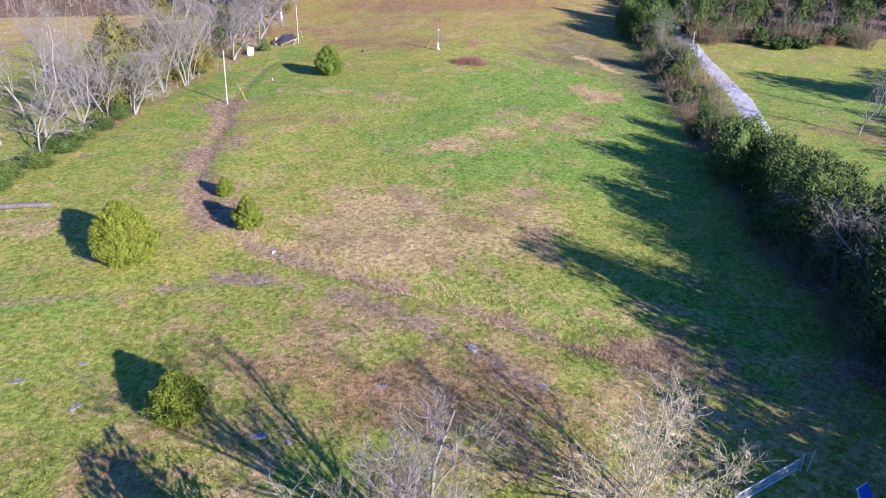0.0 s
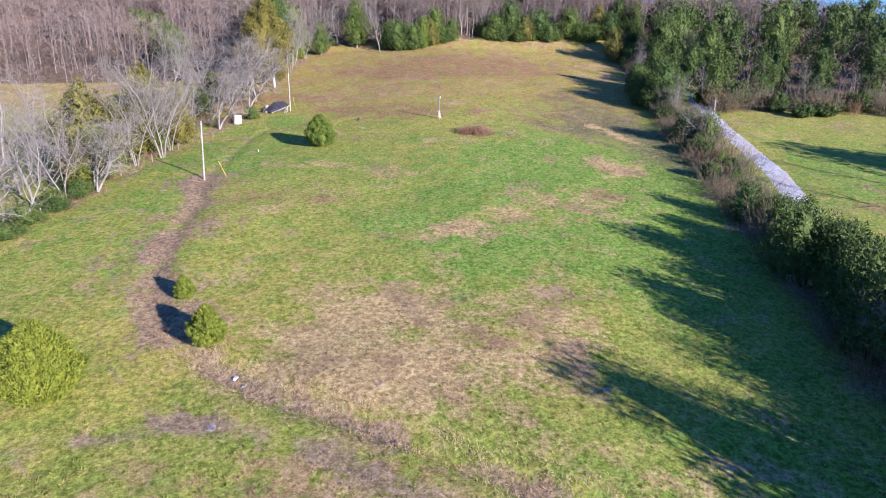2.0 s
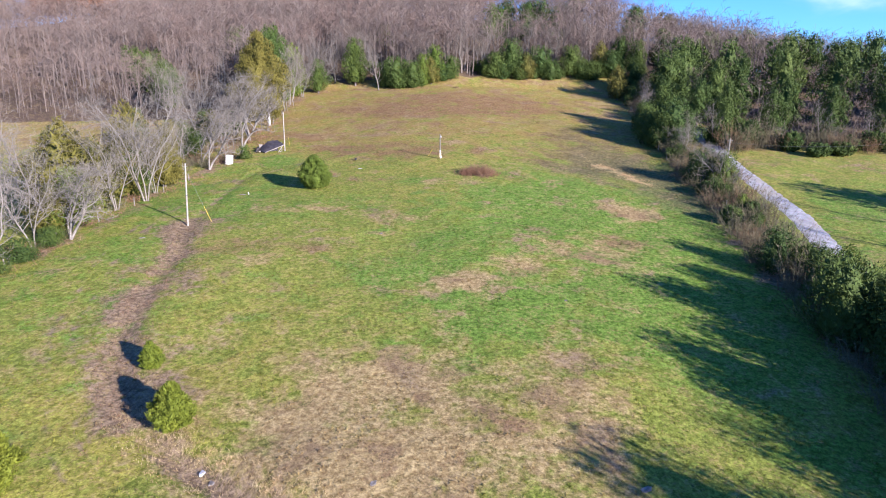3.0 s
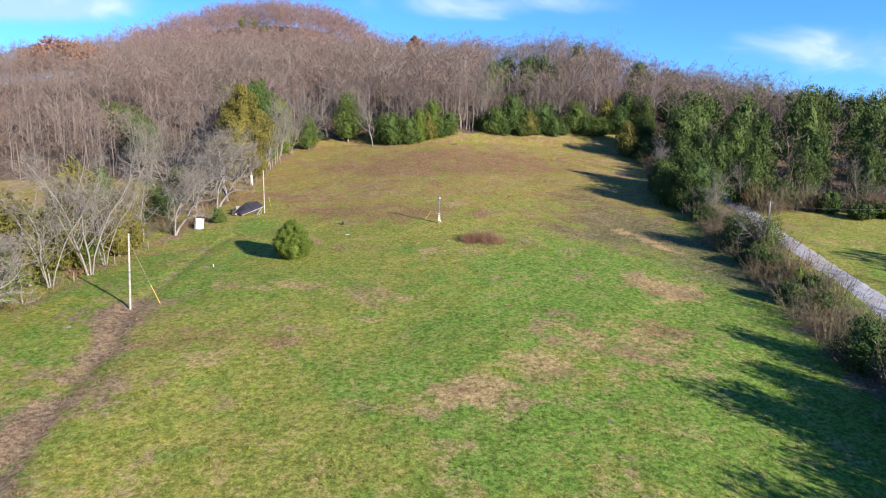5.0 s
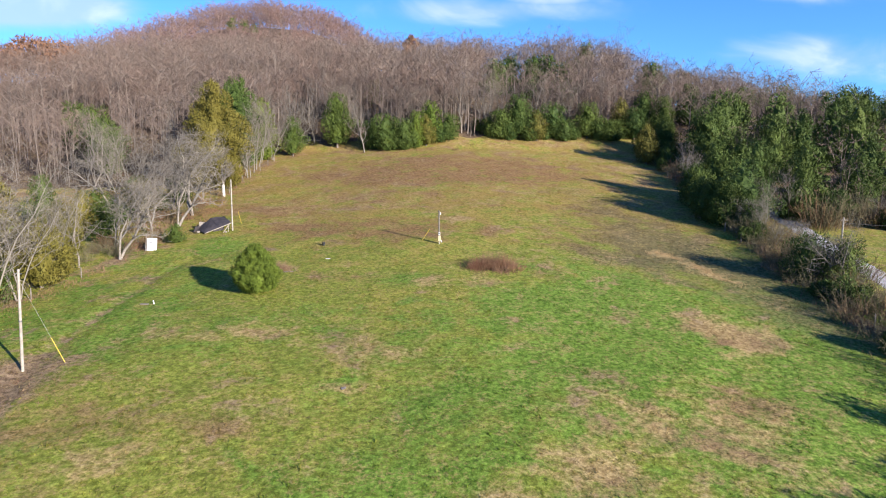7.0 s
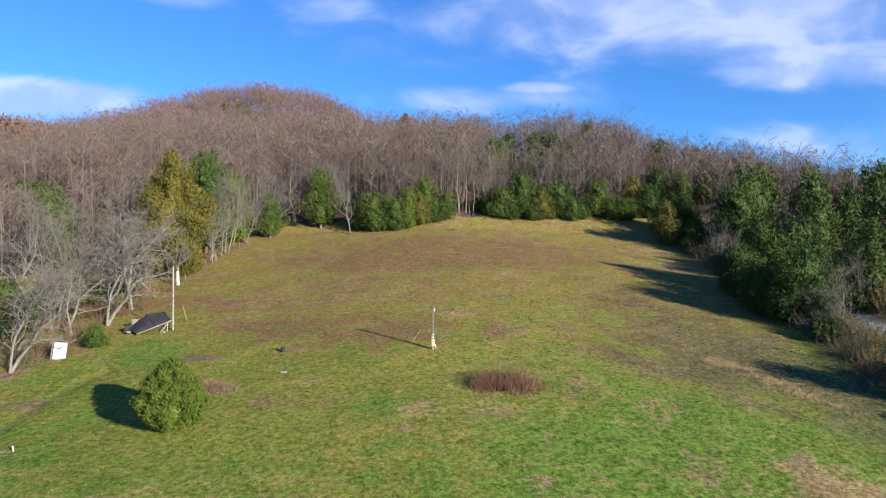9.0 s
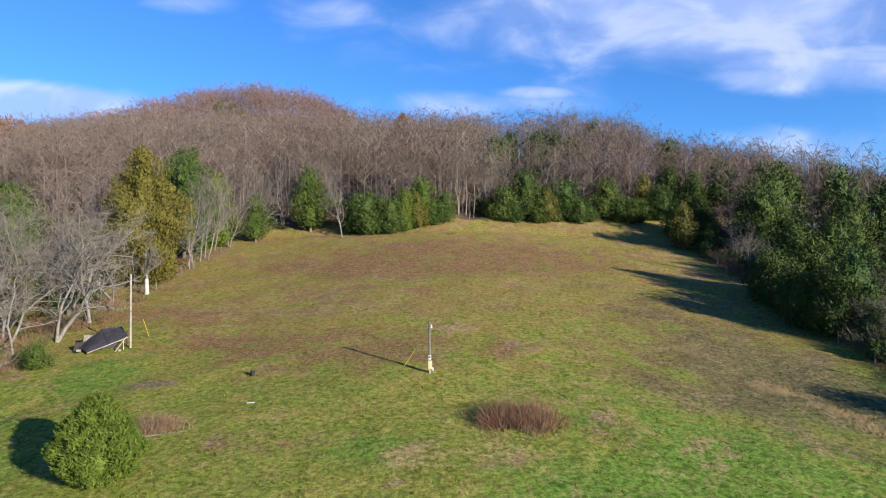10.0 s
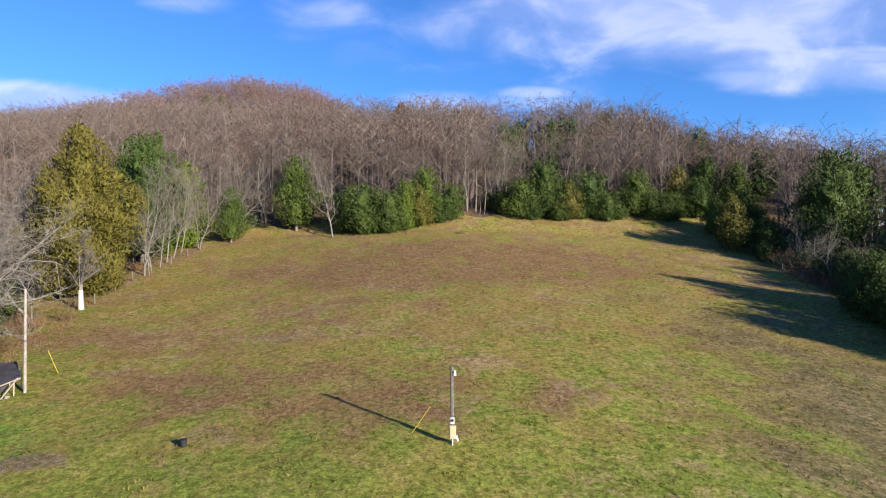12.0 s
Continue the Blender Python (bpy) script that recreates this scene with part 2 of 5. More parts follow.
M_TWIG_BROWN = bark_mat("brown_twigs", (0.0697, 0.04592, 0.0246), (0.1845, 0.1312, 0.07544))
M_BRUSH = bark_mat("grey_olive_brush", (0.060, 0.052, 0.029), (0.170, 0.150, 0.088), tint=(1.0, 0.95, 0.85))
M_FOREST = bark_mat("forest_twigs", (0.058, 0.044, 0.036), (0.185, 0.142, 0.118), 0.035, (1.12, 0.92, 0.86))
M_FOREST_RED = bark_mat("hilltop_twigs", (0.082, 0.054, 0.047), (0.215, 0.145, 0.125), 0.03, (1.1, 0.9, 0.86))
M_STEM = bark_mat("woods_stems", (0.066, 0.053, 0.044), (0.200, 0.166, 0.142), 0.05, (1.0, 0.95, 0.91))
M_OAK = foliage_mat("russet_leaves", (0.1058, 0.0552, 0.03312), (0.2024, 0.1086, 0.06256), (0.1748, 0.0874, 0.0506))
M_WEED = bark_mat("dead_weed", (0.082, 0.05412, 0.0328), (0.2542, 0.1845, 0.1148), 0.5)
M_WEED_RED = bark_mat("russet_weed", (0.0779, 0.0451, 0.02788), (0.2296, 0.1394, 0.0861), 0.5)
M_STRAW = bark_mat("pale_straw", (0.2706, 0.205, 0.0984), (0.4756, 0.3772, 0.205), 0.5)
M_POLE = plain_mat("weathered_pole_wood", (0.1892, 0.1677, 0.1376), (0.3182, 0.2881, 0.2451), 3.0)
M_OLDWOOD = plain_mat("grey_old_wood", (0.0946, 0.08084, 0.0688), (0.2021, 0.1763, 0.1505), 5.0)
M_ROCK = plain_mat("limestone", (0.12, 0.104, 0.088), (0.255, 0.225, 0.195), 2.5, rough=0.95, spec=0.04, bump=0.06)


# ---- geometry helpers ----
rng = np.random.default_rng(7)


class Geo:
    """Collects triangles."""

    def __init__(self):
        self.v, self.f, self.n = [], [], 0

    def put(self, v, f):
        v = np.asarray(v, float).reshape(-1, 3)
        self.v.append(v)
        self.f.append(np.asarray(f, int).reshape(-1, 3) + self.n)
        self.n += len(v)
        return self

    def tubes(self, segs, sides=4):
        """segs: rows of p0, p1, r0, r1."""
        s = np.asarray(segs, float).reshape(-1, 8)
        if not len(s):
            return self
        p0, p1, r0, r1 = s[:, :3], s[:, 3:6], s[:, 6], s[:, 7]
        d = p1 - p0
        d /= np.linalg.norm(d, axis=1)[:, None] + 1e-9
        ref = np.where(np.abs(d[:, 2:3]) < 0.9, [[0, 0, 1.0]], [[1.0, 0, 0]])
        a = np.cross(d, ref)
        a /= np.linalg.norm(a, axis=1)[:, None]
        b = np.cross(d, a)
        k = np.arange(sides) * 2 * np.pi / sides
        ring = np.cos(k)[None, :, None] * a[:, None] + np.sin(k)[None, :, None] * b[:, None]
        v = np.concatenate([p0[:, None] + ring * r0[:, None, None], p1[:, None] + ring * r1[:, None, None]], 1)
        i, j = np.arange(sides), (np.arange(sides) + 1) % sides
        f = np.concatenate([np.stack([i, i + sides, j], 1), np.stack([j, i + sides, j + sides], 1)])
        f = (f[None] + (np.arange(len(s)) * 2 * sides)[:, None, None]).reshape(-1, 3)
        return self.put(v, f)

    def slivers(self, p0, p1, w, gen):
        """Thin triangles from p0 to p1, w wide at the base."""
        p0, p1 = np.asarray(p0, float).reshape(-1, 3), np.asarray(p1, float).reshape(-1, 3)
        if not len(p0):
            return self
        d = p1 - p0
        q = np.cross(d, gen.normal(size=d.shape))
        q /= np.linalg.norm(q, axis=1)[:, None] + 1e-9
        q *= np.broadcast_to(np.asarray(w, float), len(d))[:, None] * 0.5
        v = np.stack([p0 - q, p0 + q, p1], 1)
        return self.put(v, np.arange(len(d) * 3))

    def box(self, size, m=Matrix(), taper=1.0):
        """A bevelled box centred on m."""
        bm = bmesh.new()
        bmesh.ops.create_cube(bm, size=1.0)
        for q in bm.verts:
            k = taper if q.co.z > 0 else 1.0
            q.co = Vector((q.co.x * size[0] * k, q.co.y * size[1] * k, q.co.z * size[2]))
        bmesh.ops.bevel(bm, geom=bm.edges[:], offset=min(size) * 0.08, segments=1, affect="EDGES")
        bmesh.ops.triangulate(bm, faces=bm.faces[:])
        bm.verts.index_update()
        v = [m @ q.co for q in bm.verts]
        f = [[q.index for q in t.verts] for t in bm.faces]
        bm.free()
        return self.put([tuple(q) for q in v], f)

    def arrays(self):
        return np.concatenate(self.v), np.concatenate(self.f)


def tri_mesh(name, v, f, mat, smooth=False):
    me = bpy.data.meshes.new(name)
    v, f = np.ascontiguousarray(v, np.float32), np.ascontiguousarray(f, np.int32)
    me.vertices.add(len(v))
    me.vertices.foreach_set("co", v.ravel())
    me.loops.add(f.size)
    me.loops.foreach_set("vertex_index", f.ravel())
    me.polygons.add(len(f))
    me.polygons.foreach_set("loop_start", np.arange(0, f.size, 3, dtype=np.int32))
    me.polygons.foreach_set("use_smooth", np.full(len(f), smooth))
    me.update(calc_edges=True)
    me.validate()
    me.materials.append(mat)
    return me


def part(name, geo, mat, parent=None, label="", smooth=False):
    ob = new(name, tri_mesh(name, *geo.arrays(), mat, smooth))
    ob.parent = parent
    if label:
        ob["label"] = label
    return ob


def thing(name, m, label, category, group="", kind=""):
    ob = new(name)
    ob.matrix_basis = m
    return tagged(ob, label, category, group, kind)


# ---- lay of the land ----
def smooth01(u):
    u = np.clip(u, 0, 1)
    return u * u * (3 - 2 * u)


DITCH = np.array([(-33.2, 95.5), (-31.0, 88), (-29.8, 79), (-28.0, 68), (-25.6, 62), (-22.6, 57.4), (-18.8, 53.9), (-15.1, 51.2), (-11.0, 48.7), (-6.3, 46.9), (-2.0, 44.8), (3, 41.8), (9.1, 38.5), (15.3, 36), (22, 34)])
TRACK = np.array([(-60, 40), (-30, 43), (-15.4, 46), (-8.4, 44), (-3.6, 41.1), (1.8, 37.2), (6.4, 33.0), (12, 28), (18, 22), (26, 10)])
LEFT_TRACK = np.array([(-18, 47), (-25, 54), (-33, 68), (-37.5, 85), (-39, 100), (-37.5, 115), (-35, 128), (-33, 140)])
RUT = np.array([(-33.3, 97), (-33.5, 102.3), (-33.8, 112.3), (-34.2, 122.4), (-33, 130)])
LANE = np.array([(36, 20), (40, 45), (43, 70), (45.6, 88), (48.6, 98), (50.6, 106), (52.2, 120), (53.4, 132), (55.8, 146), (57.4, 165), (57.8, 185), (60.5, 200), (66, 210), (80, 219), (105, 228)])


def line_distance(x, y, line):
    best = np.full(np.shape(x), 1e9)
    for (ax, ay), (bx, by) in zip(line[:-1], line[1:]):
        dx, dy = bx - ax, by - ay
        u = np.clip(((x - ax) * dx + (y - ay) * dy) / (dx * dx + dy * dy), 0, 1)
        best = np.minimum(best, np.hypot(x - ax - u * dx, y - ay - u * dy))
    return best


def waves(x, y):
    """Gentle unevenness of the meadow."""
    return (np.sin(x * 0.31 + 1.3 * np.sin(y * 0.17)) * np.sin(y * 0.23 + 0.9 * np.sin(x * 0.13)) * 0.10
            + np.sin(x * 1.1 + 2.0 * np.sin(y * 0.53)) * np.sin(y * 0.93 + 1.7 * np.sin(x * 0.41)) * 0.035)


def land(x, y):
    x, y = np.asarray(x, float), np.asarray(y, float)
    yf = np.clip(y, -60, 210)
    west = np.where(x < 0, smooth01((y - 90) / 45), 1.0)
    z = 0.03 + 0.0735 * yf + 0.000317 * yf * yf - 2.6 * west * x * x / (x * x + 1000) + 0.5 * np.exp(-((x + 32) / 14) ** 2 - ((y - 80) / 26) ** 2)
    z = z - 0.035 * np.clip(-50 - x, 0, 90) * smooth01((200 - y) / 60)
    rise = 32 - 6.5 * smooth01((-x - 50) / 130) - 2.5 * smooth01((x + 30) / 90) - 20.5 * smooth01((x - 55) / 100)
    u = np.clip((y - 210) / 115, 0, 1)
    z = z + rise * u * (1.45 - 0.45 * u) + 8 * smooth01((y - 325) / 300) * smooth01((-20 - x) / 80) * smooth01((x + 330) / 120) - 8 * smooth01((y - 330) / 150) * smooth01((x - 20) / 60)
    z = z + 64 * np.exp(-((x + 144) / 106) ** 2 - ((y - 545) / 150) ** 2) + 12 * np.exp(-((x + 66) / 42) ** 2 - ((y - 535) / 100) ** 2)
    z = z + 4.5 * np.exp(-((x - 56) / 34) ** 2 - ((y - 305) / 42) ** 2)
    z = z + waves(x, y) * smooth01((420 - y) / 100)
    z = z - (0.30 + 0.4 * smooth01((58 - y) / 8)) * np.exp(-(line_distance(x, y, DITCH) / 1.05) ** 2)
    lane = line_distance(x, y, LANE)
    z = z - 0.22 * np.exp(-(line_distance(x, y, RUT) / 0.7) ** 2)
    return z - 0.12 * np.exp(-(lane / 3.0) ** 2)


def ground_at(x, y):
    return float(land(x, y))


def axis(lo, hi, step, far):
    """Even steps between lo and hi, then ever wider ones out to far."""
    inner = list(np.arange(lo, hi + step / 2, step))
    def outer(a, sign):
        out, s = [], step
        while abs(a) < far:
            s *= 1.22
            a += sign * s
            out.append(a)
        return out
    return np.array(outer(lo, -1)[::-1] + inner + outer(hi, 1))


def blob(x, y, cx, cy, rx, ry):
    return np.exp(-(((x - cx) / rx) ** 2 + ((y - cy) / ry) ** 2))


def in_woods(x, y):
    """1 under the trees of the hill and the hedge lines, 0 on the meadow."""
    back = np.interp(x, (-60, -35, -25, -10, 0, 8, 14, 30, 60, 120), (212, 214, 213, 210, 214, 216, 218.5, 220, 225, 232)) + 1.5 * np.sin(x * 0.5)
    hill = smooth01((y - back) / 4)
    left = smooth01((-43 - x - 1.2 * np.sin(y * 0.3)) / 4) * smooth01((y - 172) / 10)
    far_left = np.maximum(smooth01((-150 - x) / 10), smooth01((-56 - x) / 6) * smooth01((y - 178 - 0.1 * (-56 - x)) / 8))
    right = smooth01((x - 57 - 0.02 * y) / 4) * smooth01((y - 149) / 5)
    far_right = smooth01((x - 120) / 12)
    return np.maximum.reduce([hill, left, far_left, right, far_right])


xs, ys = axis(-58, 72, 0.78, 2600), axis(10, 224, 0.78, 2600)
gx, gy = np.meshgrid(xs, ys)
gz = land(gx, gy)
nx, ny = len(xs), len(ys)
a = (np.arange(ny - 1)[:, None] * nx + np.arange(nx - 1)[None]).ravel()
tri = np.concatenate([np.stack([a, a + 1, a + nx], 1), np.stack([a + 1, a + nx + 1, a + nx], 1)])
ground = new("ground", tri_mesh("ground", np.stack([gx, gy, gz], -1).reshape(-1, 3), tri, M_GROUND, True))
tagged(ground, "rough winter meadow of green and straw-coloured grass", "ground", kind="structure")



def patches(rows):
    """Soft ovals: place, half sizes, strength."""
    return sum(k * blob(gx, gy, cx, cy, rx, ry) for cx, cy, rx, ry, k in rows)


dry = patches(((0, 117.4, 6, 2.4, 0.6), (-20, 104, 7, 2.2, 0.5), (-6, 100, 6, 2, 0.45), (8, 84, 4, 3, 0.5), (20, 90, 5, 4, 0.5), (-22, 84, 5, 5, 0.5), (-6.5, 58.5, 11, 8, 0.95), (-3.5, 50.5, 8, 4.5, 0.8), (8, 58, 5, 8, 0.5), (1.1, 79.3, 3.4, 2.4, 0.95), (25.5, 104.8, 5.5, 4.5, 0.9), (16, 93, 4, 1.6, 0.6), (14, 88, 7, 4, 0.6),
               (26, 134, 8, 11, 0.5), (25.4, 140.4, 4, 2.4, 0.5), (1.8, 144.9, 2.4, 1.6, 0.95), (-27.9, 155, 6, 4, 0.7), (-10, 159, 8, 5, 0.4), (-39.8, 55.7, 4, 3, 0.6), (-8.4, 93.9, 1.8, 1.0, 0.8)))
dry = dry + 0.04 * smooth01((-26 - gx) / 6) * smooth01((140 - gy) / 12) + 0.10 * smooth01((gy - 112) / 22) + 0.20 * smooth01((gy - 140) / 30) + 0.42 * smooth01((48 - gy) / 12) * smooth01((gx + 26) / 12) + 0.05 + 0.15 * smooth01((-50 - gx) / 6) * smooth01((200 - gy) / 10) + 0.02 * smooth01((gx - 54) / 4)
russet = patches(((-12.6, 119.6, 4.5, 2.4, 0.6), (0, 117.4, 5, 1.8, 0.45), (10.4, 119, 3.5, 2.2, 0.5), (18.4, 133, 5, 5, 0.45), (-4, 188, 26, 16, 0.38), (-29.5, 92, 4.5, 6, 0.6), (-27, 83, 3.5, 7, 0.45), (-20, 90, 8, 3, 0.2), (20.5, 92, 6, 4, 0.75), (-4, 178.5, 19, 7.5, 0.95), (17, 183.5, 14, 9, 0.75), (-6.7, 138, 6, 6, 0.8), (-15.6, 141.4, 8.5, 4.6, 0.85), (-12, 160, 14, 7, 0.35), (-27.5, 154, 6, 5, 0.6), (4, 196, 22, 6, 0.35), (25.5, 131, 4, 3, 0.4), (24.5, 104, 4, 3, 0.35), (-22.4, 143.3, 3, 1.5, 0.6), (6.1, 138.8, 1.3, 2.2, 0.9), (-15, 88, 10, 2.2, 0.5),
                  (62, 88, 12, 9, 0.75), (3.9, 56.4, 2.2, 1.5, 0.6), (-3, 33, 4, 3, 0.5), (-8, 31.4, 5.5, 4.5, 0.4), (-13.2, 35.5, 6, 5, 0.4), (4.4, 34.5, 6, 4, 0.5), (-6, 43, 7, 2, 0.4), (9, 29, 5, 4, 0.4), (-20, 27, 6, 3, 0.35), (-38, 156, 5, 9, 0.5), (28, 150, 9, 10, 0.55), (31, 130, 8, 12, 0.5)))
russet = russet + 0.27 * smooth01((gy - 120) / 16) + 0.22 * smooth01((47 - gy) / 9) * smooth01((gx + 34) / 10)
lush = patches(((18, 80, 12, 14, 0.34), (38, 127, 5, 11, 0.75), (38, 110, 5, 8, 0.6), (30, 96, 8, 12, 0.4), (26, 72, 8, 10, 0.35), (14, 110, 8, 7, 0.5), (8, 124, 5, 4, 0.35), (20, 121, 6, 5, 0.45), (-22.3, 165.6, 3, 3, 0.7), (-5.4, 118.2, 3, 2.4, 0.6), (9.8, 112.4, 7, 4, 0.6), (0, 92, 10, 6, 0.5), (12, 97, 6, 5, 0.5), (2.6, 68, 6, 7, 0.6), (-5, 81, 9, 6, 0.55), (6.6, 103.6, 15, 7, 0.5), (-20, 105.6, 8, 7, 0.35), (7, 75.5, 6, 4, 0.5), (18, 116, 9, 7, 0.5), (14.7, 127.2, 5, 5, 0.35), (-3.6, 117.8, 4, 3, 0.4),
                (24, 58, 10, 18, 0.55), (20, 40, 10, 9, 0.5), (-7.5, 38.6, 3, 2, 0.6), (-8.5, 25.2, 3, 2, 0.6), (-21, 164, 3, 4, 0.4), (-31, 136, 5, 6, 0.4)))
lush = lush + 0.28 * smooth01((gx - 10) / 12) * smooth01((130 - gy) / 20) * smooth01((gy - 66) / 12) + 0.30 * smooth01((gx - 54) / 4) * smooth01((160 - gy) / 20) + 0.20 * smooth01((50 - gy) / 10) + 0.22 * smooth01((gy - 58) / 12) * smooth01((122 - gy) / 14) + (0.24 + 0.24 * smooth01((gy - 96) / 14)) * smooth01((-24 - gx) / 5) * smooth01((146 - gy) / 12) * smooth01((gx + 47) / 3) - 0.6 * smooth01((gy - 130) / 26) * smooth01((44 - gx) / 8)
gold = (0.40 * smooth01((gy - 112) / 26) + 0.32 * smooth01((gy - 132) / 25)) * np.maximum(smooth01((gx + 37) / 8), smooth01((gy - 146) / 12))
hedge_line = np.array([(29, 30), (31, 45), (33, 58), (35, 72), (37.0, 88), (39.2, 97), (40.9, 109), (43.2, 128), (45, 140), (47.5, 155), (50, 172), (52.5, 190), (55, 205)])
ditch = (0.8 + 0.3 * smooth01((58 - gy) / 8)) * (0.85 + 0.25 * np.sin(gx * 0.9 + gy * 0.55)) * np.exp(-(line_distance(gx, gy, DITCH) / (1.35 + 0.35 * np.sin(gx * 0.5 - gy * 0.37))) ** 2) + 0.8 * np.exp(-(line_distance(gx, gy, hedge_line) / 2.6) ** 2)
ditch = ditch + 0.55 * np.exp(-(line_distance(gx, gy, RUT) / 0.6) ** 2) + 0.74 * np.exp(-(line_distance(gx, gy, DITCH[:6]) / (3.9 + 0.9 * np.sin(gy * 0.33))) ** 2)
ditch = ditch + 0.7 * np.exp(-((gx + 45.2 - 0.06 * np.clip(gy - 100, 0, 60) - 1.0 * np.sin(gy * 0.2)) / 1.7) ** 2) * smooth01((gy - 78) / 10) * smooth01((158 - gy) / 10) + 0.6 * np.exp(-((gx + 42.0) / 1.7) ** 2) * smooth01((gy - 155) / 6) * smooth01((212 - gy) / 6)
dirt = 0.66 * np.exp(-(line_distance(gx, gy, TRACK) / 1.6) ** 2) + 0.70 * np.exp(-((line_distance(gx, gy, LEFT_TRACK) - 0.85) / 0.42) ** 2)
# dead stubble, its ovals widened to paint shade along the hedge side
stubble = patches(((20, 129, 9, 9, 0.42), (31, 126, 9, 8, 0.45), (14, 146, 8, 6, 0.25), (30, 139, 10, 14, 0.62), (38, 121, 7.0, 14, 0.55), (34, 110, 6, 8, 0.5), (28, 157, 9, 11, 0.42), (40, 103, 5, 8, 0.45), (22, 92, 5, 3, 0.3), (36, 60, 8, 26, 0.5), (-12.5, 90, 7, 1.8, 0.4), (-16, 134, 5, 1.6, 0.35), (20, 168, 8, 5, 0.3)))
ditch = ditch + patches(((13.2, 37.4, 3.6, 1.5, 0.8), (26.5, 42.5, 1.6, 2.6, 0.5)))
dirt = dirt + patches(((-25.2, 131.9, 4.0, 1.8, 1.0), (-15.2, 46.3, 2.0, 1.2, 0.4), (-37, 94, 3.0, 1.0, 0.4), (-36.2, 91, 2.2, 0.9, 0.4)))
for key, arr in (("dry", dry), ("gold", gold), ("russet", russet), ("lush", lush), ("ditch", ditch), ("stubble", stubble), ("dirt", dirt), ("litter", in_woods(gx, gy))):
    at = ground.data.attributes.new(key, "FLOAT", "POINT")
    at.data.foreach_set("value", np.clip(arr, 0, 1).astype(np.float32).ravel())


# gravel lane
def ribbon(line, width, lift, step=0.7, ragged=0.25):
    pts = []
    for (ax, ay), (bx, by) in zip(line[:-1], line[1:]):
        k = max(1, int(math.hypot(bx - ax, by - ay) / step))
        pts += [(ax + (bx - ax) * i / k, ay + (by - ay) * i / k) for i in range(k)]
    p = np.array(pts)
    for _ in range(12):
        p[1:-1] = (p[:-2] + 2 * p[1:-1] + p[2:]) / 4
    t = np.gradient(p, axis=0)
    t /= np.linalg.norm(t, axis=1)[:, None]
    q = np.stack([t[:, 1], -t[:, 0]], 1)
    cols = 9
    off = np.linspace(-0.5, 0.5, cols) * width
    v = []
    for i in range(len(p)):
        jag = rng.normal(0, ragged, 2)
        for k, o in enumerate(off):
            o2 = o + (jag[0] if k == 0 else jag[1] if k == cols - 1 else 0)
            x, y = p[i] + q[i] * o2
            edge = abs(o) / (width / 2)
            v.append((x, y, ground_at(x, y) + lift * (1 - edge ** 4) - 0.03 * edge ** 6 - 0.03 * math.exp(-((abs(o) - width * 0.24) / 0.3) ** 2)))
    f = []
    for i in range(len(p) - 1):
        for k in range(cols - 1):
            j = i * cols + k
            f += [(j, j + 1, j + cols), (j + 1, j + cols + 1, j + cols)]
    return Geo().put(v, f)


lane = part("gravel_lane", ribbon(LANE, 3.7, 0.09, ragged=0.14), M_GRAVEL, smooth=True)
tagged(lane, "pale grey gravel lane with two wheel ruts", "road", kind="structure")


# ---- trees ----
def grow(gen, height, r, lean=0.05, spread=0.9, first=0.3, kids=7, levels=3, twigs=6, up=0.25, forks=1, fan=0.4, crook=0.15):
    """Limbs as tapered segments, twigs as thin slivers."""
    segs, t0, t1 = [], [], []

    def branch(p, d, length, rad, lvl):
        n = 6 if lvl == 0 else 4 if lvl == 1 else 3
        step = length / n
        for i in range(n):
            d = d + gen.normal(0, crook + 0.09 * lvl, 3)
            d[2] += up * 0.25 * (lvl > 0)
            d /= np.linalg.norm(d)
            q = p + d * step
            ra, rb = rad * (1 - 0.8 * i / n), rad * (1 - 0.8 * (i + 1) / n)
            segs.append((*p, *q, ra, rb, lvl))
            at = (i + 1) / n
            if lvl < levels and at >= (first if lvl == 0 else 0.3):
                m = max(1, int(round(kids * (0.75 if lvl else 1.0) * gen.uniform(0.6, 1.3) / (1 if lvl else 2))))
                for _ in range(m):
                    az = gen.uniform(0, 2 * math.pi)
                    side = np.array([math.cos(az), math.sin(az), gen.uniform(-0.1, 0.5)])
                    e = d * gen.uniform(0.35, 0.8) + side * spread * gen.uniform(0.6, 1.1)
                    e /= np.linalg.norm(e)
                    size = length * gen.uniform(0.36, 0.6) * (1.1 - 0.55 * at) if lvl == 0 else length * gen.uniform(0.35, 0.6)
                    branch(p + (q - p) * gen.uniform(0, 1), e, size, rb * gen.uniform(0.45, 0.7), lvl + 1)
            if lvl >= levels - 1:
                for _ in range(twigs):
                    e = d * 0.8 + gen.normal(0, 0.55, 3)
                    e[2] += up * 0.6
                    e /= np.linalg.norm(e)
                    s = p + (q - p) * gen.uniform(0, 1)
                    t0.append(s)
                    t1.append(s + e * gen.uniform(0.35, 1.0) * height * 0.055)
            p = q
        return p

    for k in range(forks):
        az = gen.uniform(0, 6.28)
        tilt = lean if forks == 1 else gen.uniform(0.15, fan)
        branch(np.array([0.12 * k, 0.05 * k, -0.4]), np.array([math.cos(az) * tilt, math.sin(az) * tilt, 1.0]), height * gen.uniform(0.85, 1.0), r * (1 if k == 0 else 0.75), 0)
    return segs, t0, t1


